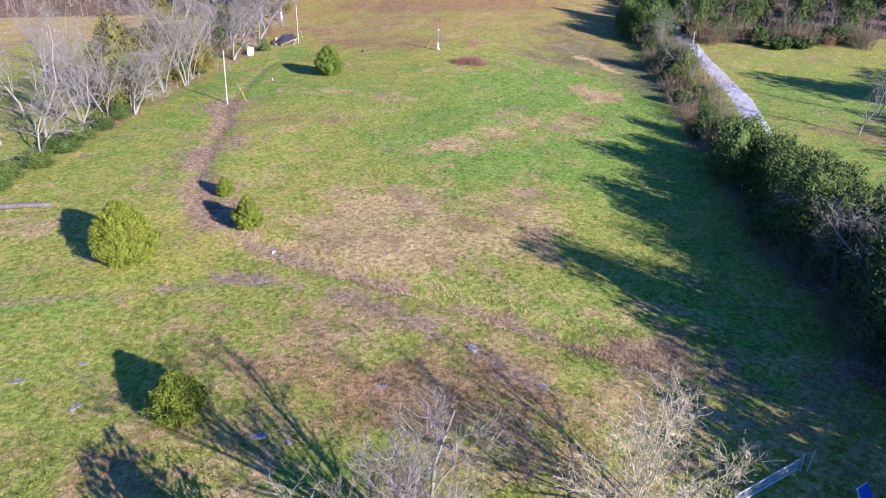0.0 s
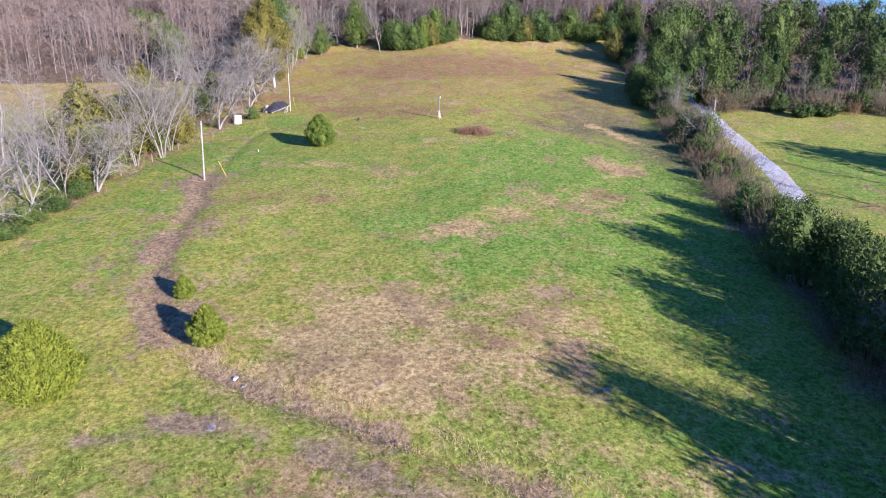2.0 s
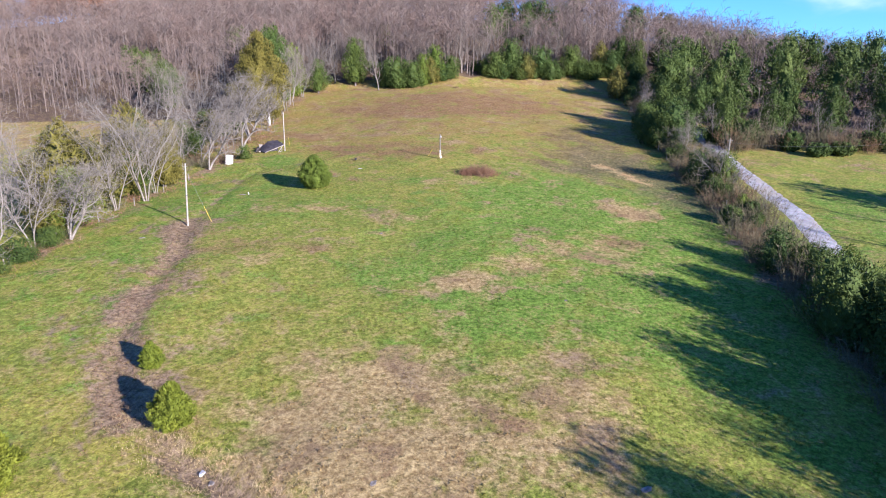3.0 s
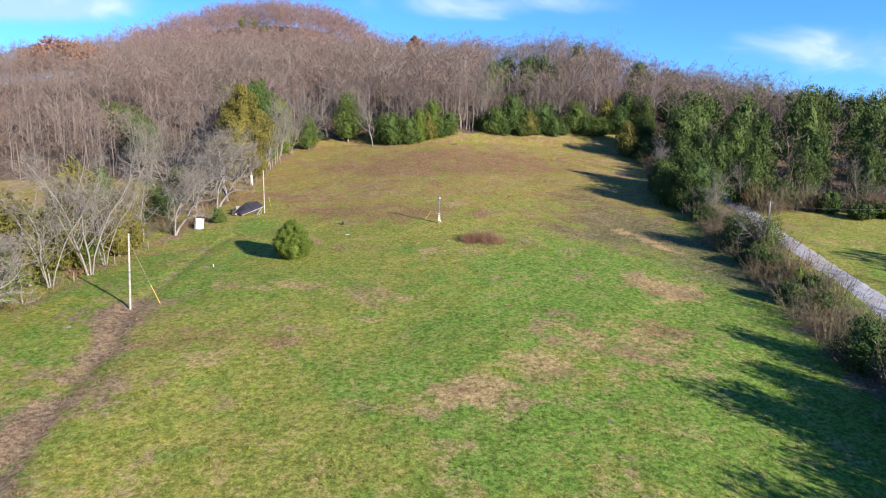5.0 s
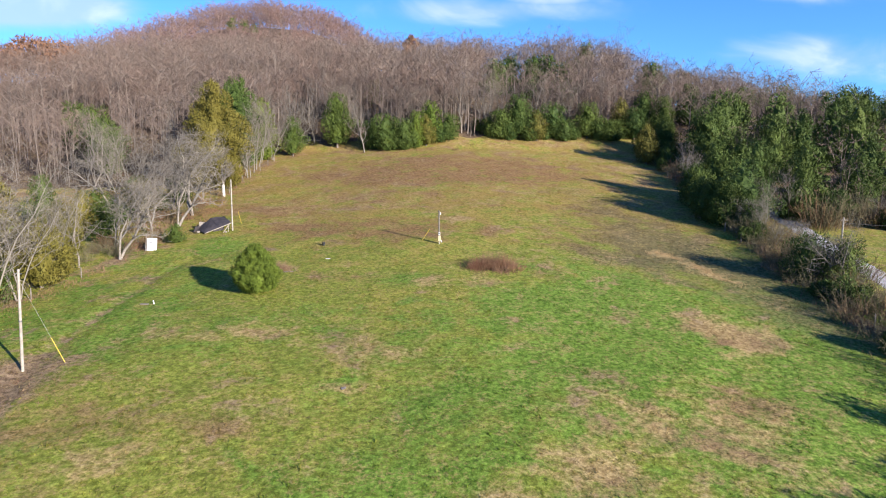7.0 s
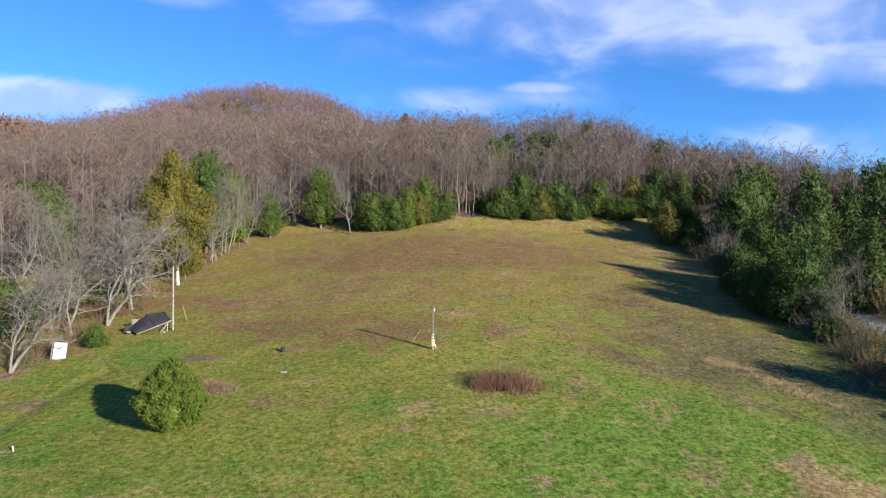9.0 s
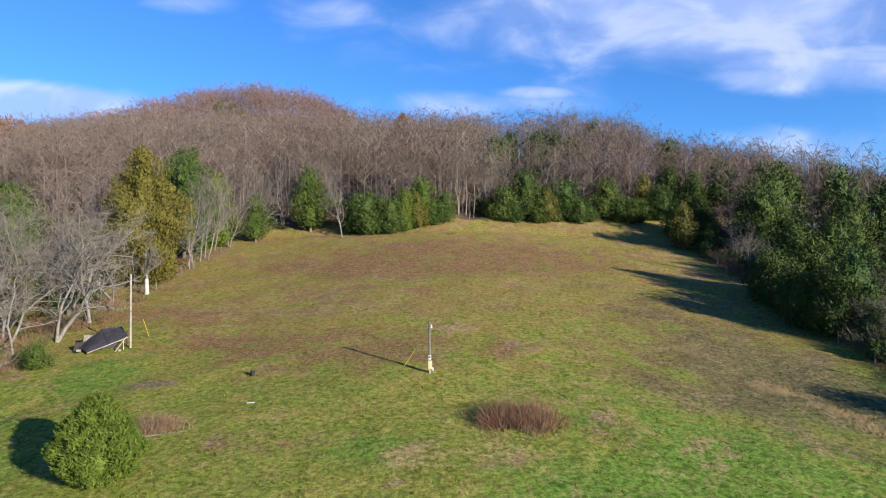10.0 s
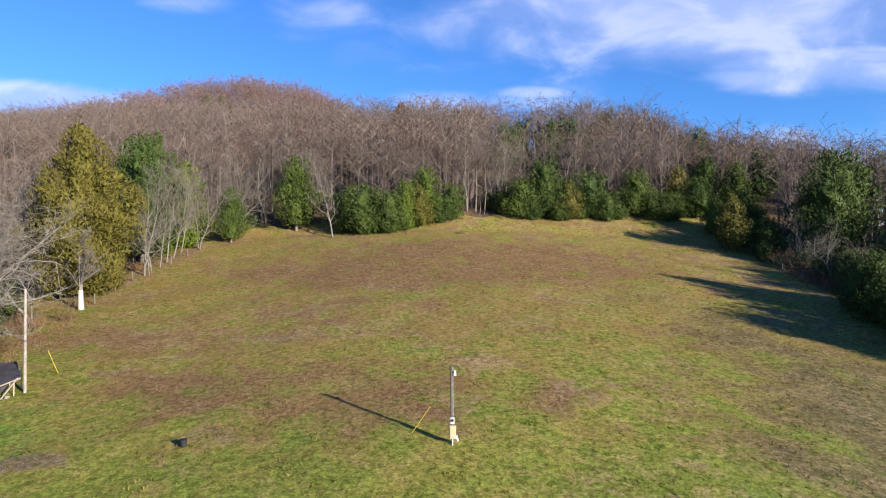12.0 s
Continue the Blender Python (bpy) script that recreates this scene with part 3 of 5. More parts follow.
def bare_tree(m, gen, label, height, r, trunk_mat=None, twig_mat=None, limb_mat=None, group="", twig_width=0.022, bare_to=1.0, **kw):
    tree = thing("bare_tree", m, label, "tree", group)
    segs, t0, t1 = grow(gen, height, r, **kw)
    s = np.array(segs)
    lvl = s[:, 8]
    low = s[:, 2] < bare_to * height
    t = Geo()
    for k, sides in ((0, 7), (1, 4)):
        t.tubes(s[low & (lvl == k)][:, :8], sides)
    c = Geo().tubes(s[~low & (lvl < 2)][:, :8], 4)
    fine = s[lvl >= 2]
    part("trunk", t, trunk_mat or M_BARK_PALE, tree, smooth=True)
    c.slivers(fine[:, :3], fine[:, :3] + (fine[:, 3:6] - fine[:, :3]) * 1.15, fine[:, 6] * 1.7 + 0.025, gen)
    n_limbs = sum(len(f) for f in c.f)
    c.slivers(t0, t1, twig_width, gen)
    crown = part("crown", c, twig_mat or M_TWIG, tree)
    crown.data.materials.append(limb_mat or M_BARK_PALE)
    crown.data.polygons.foreach_set("material_index", (np.arange(len(crown.data.polygons)) < n_limbs).astype(np.int32))
    return tree


def cedar_geo(gen, height, radius, clumps, leaf, base=0.03, point=0.75, core=True, sprays=5, boughs=0, tight=0.46, loose=1.0, fat=0.42, ragged=0.2):
    """Lobes of small overlapping sprays, rising outwards round a dim core, with dark gaps between the lobes."""
    g = Geo()
    ph = gen.uniform(0, 6.28, 6)
    amp = gen.uniform(0.03, 0.11, 6) * ragged / 0.2

    def rad(u, az):
        prof = np.clip(1 - u, 0, 1) ** point * np.clip((u + 0.12) * 2.4, 0, 1) ** 0.6 * 1.06
        return radius * prof * (1.0 + sum(amp[i] * np.sin((i % 3 + 1) * az + ph[i] + (2 + 2.2 * i) * u * 2) for i in range(6)))

    n = boughs or int(30 + clumps / 90)
    bu = np.clip((np.arange(n) + gen.uniform(0.2, 0.8, n)) / n, 0, 1) ** 1.25 * 0.97
    ba = np.arange(n) * 2.4 + gen.normal(0, 0.35, n)
    reach = rad(bu, ba) * gen.uniform(1 - 1.4 * ragged, 1 + 0.7 * ragged, n) + 0.015 * height
    out = np.stack([np.cos(ba), np.sin(ba), np.zeros(n)], 1)
    side = np.stack([-np.sin(ba), np.cos(ba), np.zeros(n)], 1)
    spread = math.sqrt(34.0 / n)
    long = (0.40 * reach + 0.05 * radius) * loose
    wide = (0.24 * reach + 0.13 * radius) * loose * spread ** 0.7
    high = wide * gen.uniform(0.8, 1.4, n)
    mid = out * (reach - long)[:, None]
    mid[:, 2] = np.maximum((base + bu * (1 - base)) * height * 0.95 + 0.10 * reach, base * height + high * 0.7)
    area = wide * high + long * high
    total = clumps * sprays
    k = gen.choice(n, total, p=area / area.sum())
    v = gen.normal(0, 1, (total, 3)) + 0.75 * out[k] + [0, 0, 0.25]
    v /= np.linalg.norm(v, axis=1)[:, None]
    vo, vs = (v * out[k]).sum(1), (v * side[k]).sum(1)
    shell = 1.10 - 0.45 * gen.random(total) ** 1.5
    p = mid[k] + out[k] * (vo * long[k] * shell)[:, None] + side[k] * (vs * wide[k] * shell)[:, None]
    p[:, 2] += v[:, 2] * high[k] * shell
    p[:, 2] = np.maximum(p[:, 2], 0.08 + 0.4 * base * height)
    face = v + gen.normal(0, 0.45, (total, 3))
    face /= np.linalg.norm(face, axis=1)[:, None]
    d = out[k] * 0.5 + v * 0.5 + [0, 0, 0.75] + gen.normal(0, 0.5, (total, 3))
    d -= face * (d * face).sum(1)[:, None] * gen.uniform(0.55, 1.0, total)[:, None]
    d /= np.linalg.norm(d, axis=1)[:, None]
    size = leaf * gen.uniform(0.6, 1.35, total)
    size[gen.random(total) < 0.12] *= 1.8
    q = np.cross(d, face)
    q *= (0.5 * fat * size / (np.linalg.norm(q, axis=1) + 1e-6))[:, None]
    low, tip = p - d * (size * 0.4)[:, None], p + d * (size * 0.8)[:, None]
    g.put(np.stack([low - q, low + q, tip], 1), np.arange(total * 3))
    if core:
        rows, cols = 9, 10
        ring = [(i / rows, j * 2 * np.pi / cols) for i in range(rows + 1) for j in range(cols)]
        rr = [float(rad(np.array(u), np.array(t))) * tight * gen.uniform(0.85, 1.1) for u, t in ring]
        vv = [(r * math.cos(t), r * math.sin(t), (base + u * 0.9 * (1 - base)) * height) for r, (u, t) in zip(rr, ring)]
        f = []
        for i in range(rows):
            for j in range(cols):
                a, b = i * cols + j, i * cols + (j + 1) % cols
                f += [(a, b, a + cols), (b, b + cols, a + cols)]
        g.put(vv, f)
    return g


def cedar(m, gen, label, height, radius, clumps, leaf, mat=None, group="", trunk=0.0, category="tree", name="cedar_tree", **kw):
    tree = thing(name, m, label, category, group)
    t = Geo().tubes([(0, 0, -0.4, 0, 0, height * 0.55, 0.035 * height ** 0.8 + 0.02, 0.02)], 7)
    part("trunk", t, M_BARK, tree, smooth=True)
    part("crown", cedar_geo(gen, height, radius, clumps, leaf, base=trunk, **kw), mat or M_CEDAR, tree)
    return tree


def stand(x, y, turn=0.0, size=1.0, tall=1.0):
    return pose(x, y, ground_at(x, y), 0, 0, turn) @ Matrix.Diagonal((size, size, size * tall, 1))


def plant(proto, x, y, size=1.0, tall=1.0, turn=None):
    """Another of the same kind at (x, y)."""
    turn = rng.uniform(0, 360) if turn is None else turn
    ob = copy_thing(proto, pose(0, 0, 0))
    ob.matrix_basis = stand(x, y, turn, size, tall)
    return ob


# cedars standing on the meadow
gen = np.random.default_rng(11)
cedar(stand(-27.2, 48.8), gen, "bushy yellow-green cedar in open grass", 5.6, 3.1, 10500, 0.145, M_CEDAR_LIT, "meadow cedars", point=0.55, boughs=230, tight=0.6, loose=0.95, fat=0.40, ragged=0.1)
cedar(stand(-15.7, 30.1), gen, "small bushy cedar amid brown grass", 3.4, 2.05, 5200, 0.13, M_CEDAR_LIT, "meadow cedars", point=0.7, boughs=230, tight=0.6, loose=0.95, fat=0.40, ragged=0.1)
cedar(stand(-18.6, 55.7), gen, "small yellow-green cedar at the ditch", 3.3, 1.7, 4000, 0.14, M_CEDAR_LIT, "meadow cedars", point=0.7, boughs=230, tight=0.6, loose=0.95, fat=0.40, ragged=0.1)
cedar(stand(-23.1, 62.8), gen, "very small yellow-green cedar at the ditch", 2.2, 1.1, 1600, 0.14, M_CEDAR_LIT, "meadow cedars", point=0.7, boughs=230, tight=0.6, loose=0.95, fat=0.40, ragged=0.1)
cedar(stand(-20.6, 115.4), gen, "dense green cedar in open meadow", 5.2, 3.0, 9500, 0.14, M_CEDAR_OLIVE, "meadow cedars", point=0.58, boughs=230, tight=0.6, loose=0.95, fat=0.40, ragged=0.1)
cedar(stand(-33.0, 37.0), gen, "bushy cedar half hidden at the meadow's edge", 3.2, 1.9, 3000, 0.16, M_CEDAR_LIT, "meadow cedars", point=0.7, boughs=230, tight=0.6, loose=0.95, fat=0.40, ragged=0.1)

# woods: far bare trees as one piece
def scatter(gen, n, x0, x1, y0, y1, keep):
    p = np.stack([gen.uniform(x0, x1, n), gen.uniform(y0, y1, n)], 1)
    return p[keep(p[:, 0], p[:, 1])]


def bake(protos, places, gen, lo, hi):
    v_all, f_all, k_all, n = [], [], [], 0
    for x, y in places:
        v, f, k = protos[gen.integers(len(protos))]
        a, s = gen.uniform(0, 6.28), gen.uniform(lo, hi)
        c, d = math.cos(a) * s, math.sin(a) * s
        t = s * gen.uniform(0.88, 1.12)
        v_all.append(np.stack([v[:, 0] * c - v[:, 1] * d + x, v[:, 0] * d + v[:, 1] * c + y, v[:, 2] * t + ground_at(x, y)], 1))
        f_all.append(f + n)
        k_all.append(k)
        n += len(v)
    return np.concatenate(v_all), np.concatenate(f_all), np.concatenate(k_all)


def woods_tree(gen, height, limbs, shoots, twigs, width, reach=0.22, clear=0.38, thick=0.0105, shoot=1.0):
    """A leafless tree of the woods: a straight stem, rising limbs that fork, and fine upswept twigs round the crown."""
    g = Geo()
    r = thick * height
    bend = gen.normal(0, 0.018, (3, 2)).cumsum(0)
    stem = np.array([(0, 0, -0.03), (*bend[0], 0.33), (*bend[1], 0.62), (*bend[2], 0.9)]) * height
    g.tubes([(*stem[i], *stem[i + 1], r * w0, r * w1) for i, (w0, w1) in enumerate(((1.1, 0.85), (0.85, 0.55), (0.55, 0.12)))], 3)
    at = np.sort(gen.uniform(clear, 0.86, limbs))
    p0 = np.stack([np.interp(at, stem[:, 2] / height, stem[:, i]) for i in range(3)], 1)
    az = np.arange(limbs) * 2.4 + gen.normal(0, 0.5, limbs)
    bell = 0.78 + 0.27 * np.sin(np.clip((at - clear + 0.12) / (0.98 - clear), 0, 1) * math.pi)
    far = reach * height * gen.uniform(0.65, 1.1, limbs) * bell
    out = np.stack([np.cos(az), np.sin(az), np.zeros(limbs)], 1)
    p1 = p0 + out * (far * 0.55)[:, None] + np.array([0, 0, 1.0]) * (far * gen.uniform(0.35, 0.75, limbs))[:, None]
    p2 = p1 + out * (far * 0.45)[:, None] + np.array([0, 0, 1.0]) * (far * gen.uniform(0.3, 0.75, limbs))[:, None]
    dome = height * (0.97 - 0.22 * (np.hypot(p2[:, 0], p2[:, 1]) / (reach * height)) ** 2)
    p2[:, 2] = np.minimum(p2[:, 2], dome * gen.uniform(0.9, 1.0, limbs))
    g.slivers(p0, p1 + (p1 - p0) * 0.25, r * 0.75, gen)
    g.slivers(p1, p2, r * 0.5, gen)
    stems = sum(len(f) for f in g.f)
    m = limbs * shoots
    i = np.repeat(np.arange(limbs), shoots)
    u = gen.uniform(0.15, 1.0, m)[:, None]
    s = np.where(u < 0.5, p0[i] + (p1 - p0)[i] * 2 * u, p1[i] + (p2 - p1)[i] * (2 * u - 1))
    e = (p2 - p0)[i] / np.linalg.norm((p2 - p0)[i], axis=1)[:, None] + gen.normal(0, 0.6, (m, 3)) + [0, 0, 0.12]
    e /= np.linalg.norm(e, axis=1)[:, None]
    tip = s + e * (gen.uniform(0.08, 0.15, m) * height)[:, None]
    g.slivers(s, tip, max(width, r * 0.3), gen)
    n = m * twigs
    j = np.repeat(np.arange(m), twigs)
    s2 = s[j] + (tip - s)[j] * gen.uniform(0.2, 1.0, n)[:, None]
    e2 = e[j] + gen.normal(0, 0.55, (n, 3)) + [0, 0, 0.12]
    e2 /= np.linalg.norm(e2, axis=1)[:, None]
    g.slivers(s2, s2 + e2 * (gen.uniform(0.045, 0.095, n) * height * shoot)[:, None], width, gen)
    v, f = g.arrays()
    return v, f, (np.arange(len(f)) < stems).astype(np.int32)


OAKS = ((-158, 312, 18, 10), (-172, 322, 19, 10), (-186, 330, 16, 9), (-11, 320, 17, 4), (-145, 306, 14, 6))
HILL_GREENS = ((18, 262, 1.05), (22, 266, 1.0), (31, 264, 1.1), (37, 266, 1.15), (42, 263, 1.05), (34, 272, 1.1), (26, 280, 1.0), (58, 302, 1.2), (80, 292, 1.0), (92, 286, 1.1), (104, 284, 1.1), (-124, 470, 0.8), (-133, 474, 0.85), (-117, 468, 0.6), (66, 246, 1.0), (74, 236, 1.0), (88, 232, 1.1), (104, 240, 1.2), (122, 250, 1.2), (138, 262, 1.2), (130, 232, 1.2), (150, 225, 1.2), (-86, 208, 1.05), (-93, 214, 1.0), (-76, 194, 1.0), (-70, 240, 0.9), (-20, 250, 0.7), (74, 268, 1.1), (112, 268, 1.1), (128, 275, 1.1), (146, 250, 1.2))


def cleared(p):
    """Leaves room round the hillside evergreens and oaks, and before them."""
    ok = np.ones(len(p), bool)
    for x, y, *_ in OAKS + HILL_GREENS:
        d = math.hypot(x, y - 90)
        ux, uy = x / d, (y - 90) / d
        dx, dy = p[:, 0] - x, p[:, 1] - y
        back, off = -(dx * ux + dy * uy), np.abs(dx * uy - dy * ux)
        ok &= ~((off < 4.5) & (back > -4) & (back < (26 if y > 260 else 8)))
    return p[ok]


gen = np.random.default_rng(23)
edge_protos = [woods_tree(gen, 16.5, 12, 4, 6, 0.06, 0.36, 0.24) for _ in range(8)]
sapling_protos = [woods_tree(gen, 5.0, 6, 3, 4, 0.03, 0.32, 0.12) for _ in range(6)]
slope_protos = [woods_tree(gen, 15.5, 12, 4, 4, 0.075, 0.38, 0.06, 0.006, 1.2) for _ in range(8)]
crest_protos = [woods_tree(gen, 15.5, 9, 4, 5, 0.11, 0.40, 0.10, 0.006, 1.5) for _ in range(8)]
scrub_protos = [woods_tree(gen, 8.0, 7, 3, 4, 0.17, 0.5, 0.05, 0.006, 1.6) for _ in range(5)]
near_woods = scatter(gen, 1200, -120, 110, 212, 270, lambda x, y: in_woods(x, y) > 0.6)
mid_woods = scatter(gen, 1350, -230, 180, 268, 350, lambda x, y: y > 0)
far_woods = scatter(gen, 1800, -440, 200, 345, 580, lambda x, y: ((x < 60) | (y < 420)) & (land(x, y + 6) > land(x, y - 6) - 0.25))
far_woods = np.concatenate([far_woods, scatter(gen, 330, -210, -30, 470, 560, lambda x, y: land(x, y + 6) > land(x, y - 6) - 0.25)])
crest_scrub = scatter(gen, 900, -250, 0, 430, 565, lambda x, y: land(x, y + 6) > land(x, y - 6) - 0.6)
left_woods = scatter(gen, 1000, -280, -46, 150, 290, lambda x, y: (in_woods(x, y) > 0.6) & ~((y > 212) & (x > -120)))
right_woods = scatter(gen, 560, 62, 230, 110, 300, lambda x, y: (in_woods(x, y) > 0.6) & ~((y > 212) & (x < 110)))
young = np.concatenate([scatter(gen, 420, -60, 70, 210, 240, lambda x, y: in_woods(x, y) > 0.5), scatter(gen, 280, -150, -45, 174, 205, lambda x, y: in_woods(x, y) > 0.5), scatter(gen, 330, 30, 125, 226, 268, lambda x, y: in_woods(x, y) > 0.5), scatter(gen, 220, 57, 110, 149, 170, lambda x, y: in_woods(x, y) > 0.5)])
for name, protos, places, lo, hi, mat in (("hilltop_scrub", scrub_protos, crest_scrub, 0.8, 1.3, M_FOREST_RED), ("woods_undergrowth", sapling_protos, young, 0.5, 1.2, M_FOREST), ("bare_woods_edge", edge_protos, near_woods, 0.7, 1.15, M_FOREST), ("bare_woods_slope", slope_protos, mid_woods, 0.85, 1.2, M_FOREST), ("bare_woods_hilltop", crest_protos, far_woods, 0.9, 1.35, M_FOREST_RED),
                                          ("bare_woods_valley", slope_protos, left_woods, 0.7, 1.12, M_FOREST), ("bare_woods_lane", slope_protos, right_woods, 0.5, 0.85, M_FOREST)):
    v, f, k = bake(protos, cleared(places), gen, lo, hi)
    me = tri_mesh(name, v, f, mat)
    me.materials.append(M_STEM)
    me.polygons.foreach_set("material_index", k)
    tagged(new(name, me), "grey-brown leafless woods on the rising hillside", "woods", kind="stuff")

# evergreens of the wood's edge
gen = np.random.default_rng(31)
P_TALL = cedar(stand(-26.5, 212.5), gen, "tall dark green cedar at the wood's edge", 14.5, 5.0, 2200, 0.32, M_CEDAR, "wood-edge cedars", point=0.5, trunk=0.08, sprays=3, fat=0.48)
P_CONE = cedar(stand(60.0, 153.0), gen, "tall pointed green cedar beside the lane", 13.2, 5.4, 2500, 0.32, M_CEDAR, "lane cedars", point=0.74, trunk=0.06, sprays=3, fat=0.48)
P_ROUND = cedar(stand(-13.5, 207.5), gen, "broad dark green cedar at the wood's edge", 9.0, 4.6, 1650, 0.29, M_CEDAR, "wood-edge cedars", point=0.36, sprays=3, fat=0.48)
P_BROAD = cedar(stand(61.5, 194), gen, "great round-headed dark cedar beside the lane", 12.0, 6.0, 2400, 0.32, M_CEDAR, "lane cedars", point=0.33, trunk=0.06, sprays=3, fat=0.48)
P_LIT = cedar(stand(-2.5, 213.5), gen, "yellow-green cedar at the wood's edge", 11.0, 4.2, 1550, 0.29, M_CEDAR_OLIVE, "wood-edge cedars", point=0.48, sprays=3, fat=0.48)
P_BUSH = cedar(stand(50.2, 191), gen, "low dark green cedar bush beside the lane", 3.0, 1.55, 900, 0.14, M_CEDAR, "lane cedars", point=0.36, sprays=3, fat=0.5)
P_SHADE = cedar(stand(47, 4), gen, "broad dark green cedar of the field's edge", 12.0, 6.0, 800, 0.55, M_CEDAR, "edge cedars", point=0.33, trunk=0.06, sprays=3, fat=0.5)
cedar(stand(-44.4, 173.0), gen, "very tall bronze-green cedar in the fence row", 22.0, 8.4, 8500, 0.32, M_CEDAR_GOLD, "fence-row cedars", point=0.72, trunk=0.02, sprays=4, boughs=130)
P_BRONZE = cedar(stand(49.2, 198.5), gen, "ragged bronze-green cedar in a fence row", 10.0, 4.0, 1300, 0.29, M_CEDAR_GOLD, "fence-row cedars", point=0.7, trunk=0.05, sprays=3, fat=0.48)
P_FAR = cedar(stand(47, 268), gen, "dark green cedar among bare hillside woods", 13.0, 5.0, 800, 0.5, M_CEDAR, "hillside cedars", point=0.42, trunk=0.06, sprays=4)
for proto, x, y, s, t in ((P_ROUND, -9, 207.5, 0.9, 0.95), (P_LIT, -6, 210.5, 0.85, 1.0), (P_ROUND, -17, 210, 0.85, 1.0), (P_ROUND, 2.5, 215.5, 0.85, 0.9), (P_BRONZE, -3.5, 211, 0.92, 0.9),
                          (P_ROUND, 16.5, 218, 1.1, 0.8), (P_BROAD, 21.5, 220, 0.9, 1.05), (P_BRONZE, 26, 218, 1.01, 0.85), (P_ROUND, 31, 221, 1.1, 0.95), (P_ROUND, 33.8, 218.5, 0.7, 0.9), (P_BROAD, 40.5, 222, 0.8, 1.0),
                          (P_ROUND, 46.5, 220, 0.8, 0.8), (P_BRONZE, 50.5, 225, 1.1, 1.0), (P_TALL, 57, 226, 0.85, 1.0), (P_ROUND, 10.5, 223, 0.5, 0.8),
                          (P_ROUND, 13.5, 220, 0.7, 0.8), (P_ROUND, 18.8, 217.2, 0.7, 0.85), (P_ROUND, 23.8, 217.4, 0.7, 0.9), (P_ROUND, 28.6, 219, 0.5, 0.8), (P_ROUND, 36.2, 219.6, 0.55, 0.75), (P_ROUND, 43.6, 220.4, 0.8, 0.8), (P_ROUND, 48.6, 221, 0.75, 0.8), (P_BROAD, 53.5, 222, 0.75, 0.95), (P_ROUND, -11.3, 208.6, 0.8, 0.85), (P_ROUND, -0.2, 213.2, 0.75, 0.8), (P_BRONZE, 51.5, 205, 0.79, 0.9), (P_LIT, 52.5, 213, 0.7, 0.9), (P_BUSH, 50.2, 191, 0.96, 0.8), (P_ROUND, 53.5, 208.5, 0.5, 0.8), (P_BRONZE, 55.2, 197.5, 0.7, 0.9), (P_ROUND, 56.2, 203, 0.6, 0.9), (P_BUSH, 54.4, 192.6, 1.35, 0.9), (P_ROUND, 58.6, 209, 0.7, 1.0), (P_TALL, 57.4, 210.5, 0.72, 0.95), (P_TALL, 61.6, 222, 0.85, 1.0), (P_ROUND, 52.8, 195, 0.6, 0.95)):
    plant(proto, x, y, s, t)
# dark cedars along the lane
for proto, x, y, s, t in ((P_BROAD, 46.6, 146.5, 0.85, 1.0), (P_ROUND, 44.2, 146, 0.8, 1.05), (P_ROUND, 42.6, 149.5, 0.76, 1.02), (P_ROUND, 44.2, 155, 0.8, 1.0), (P_ROUND, 45.2, 160, 0.78, 1.05), (P_ROUND, 46.2, 165, 0.6, 0.95), (P_CONE, 49.4, 161.5, 0.86, 1.1), (P_CONE, 52.6, 159.5, 0.78, 1.2), (P_ROUND, 46.6, 151.5, 0.7, 1.0), (P_ROUND, 46.6, 156.5, 0.62, 0.9), (P_ROUND, 46.0, 142.5, 0.55, 0.9), (P_ROUND, 51.6, 169.5, 0.7, 1.0), (P_ROUND, 52.0, 174.0, 0.62, 0.95), (P_ROUND, 52.0, 179.0, 0.5, 0.9), (P_BUSH, 52.6, 184.5, 1.20, 0.85), (P_BUSH, 50.4, 177.0, 1.08, 0.85), (P_ROUND, 43.6, 147.5, 0.8, 1.0), (P_ROUND, 49.8, 157.5, 0.62, 1.0), (P_BUSH, 49.0, 166.0, 1.35, 0.95), (P_ROUND, 50.5, 151, 0.7, 0.9),
                          (P_BROAD, 66.5, 198, 1.25, 1.15), (P_BROAD, 60.5, 191.5, 1.0, 1.2),
                          (P_TALL, 60.8, 170, 0.78, 1.0), (P_ROUND, 58.8, 174, 0.5, 0.9), (P_CONE, 70.2, 154, 0.9, 0.95), (P_CONE, 85.6, 158, 0.88, 1.0), (P_CONE, 78, 163, 0.95, 1.05), (P_CONE, 96, 156, 0.95, 1.05), (P_TALL, 67.5, 177, 1.05, 1.0),
                          (P_CONE, 75, 180, 1.1, 1.1), (P_TALL, 84, 176, 1.15, 1.1), (P_CONE, 95, 172, 1.15, 1.15), (P_TALL, 104, 166, 1.15, 1.15), (P_FAR, 74, 207, 1.1, 1.1), (P_FAR, 80, 198, 1.1, 1.2),
                          (P_FAR, 92, 196, 1.1, 1.2), (P_FAR, 108, 188, 1.2, 1.2), (P_FAR, 118, 180, 1.2, 1.2), (P_FAR, 101, 205, 1.2, 1.2), (P_FAR, 112, 215, 1.1, 1.2), (P_FAR, 125, 205, 1.2, 1.2), (P_CONE, 115, 158, 1.1, 1.1), (P_FAR, 126, 165, 1.2, 1.1)):
    plant(proto, x, y, s, t)
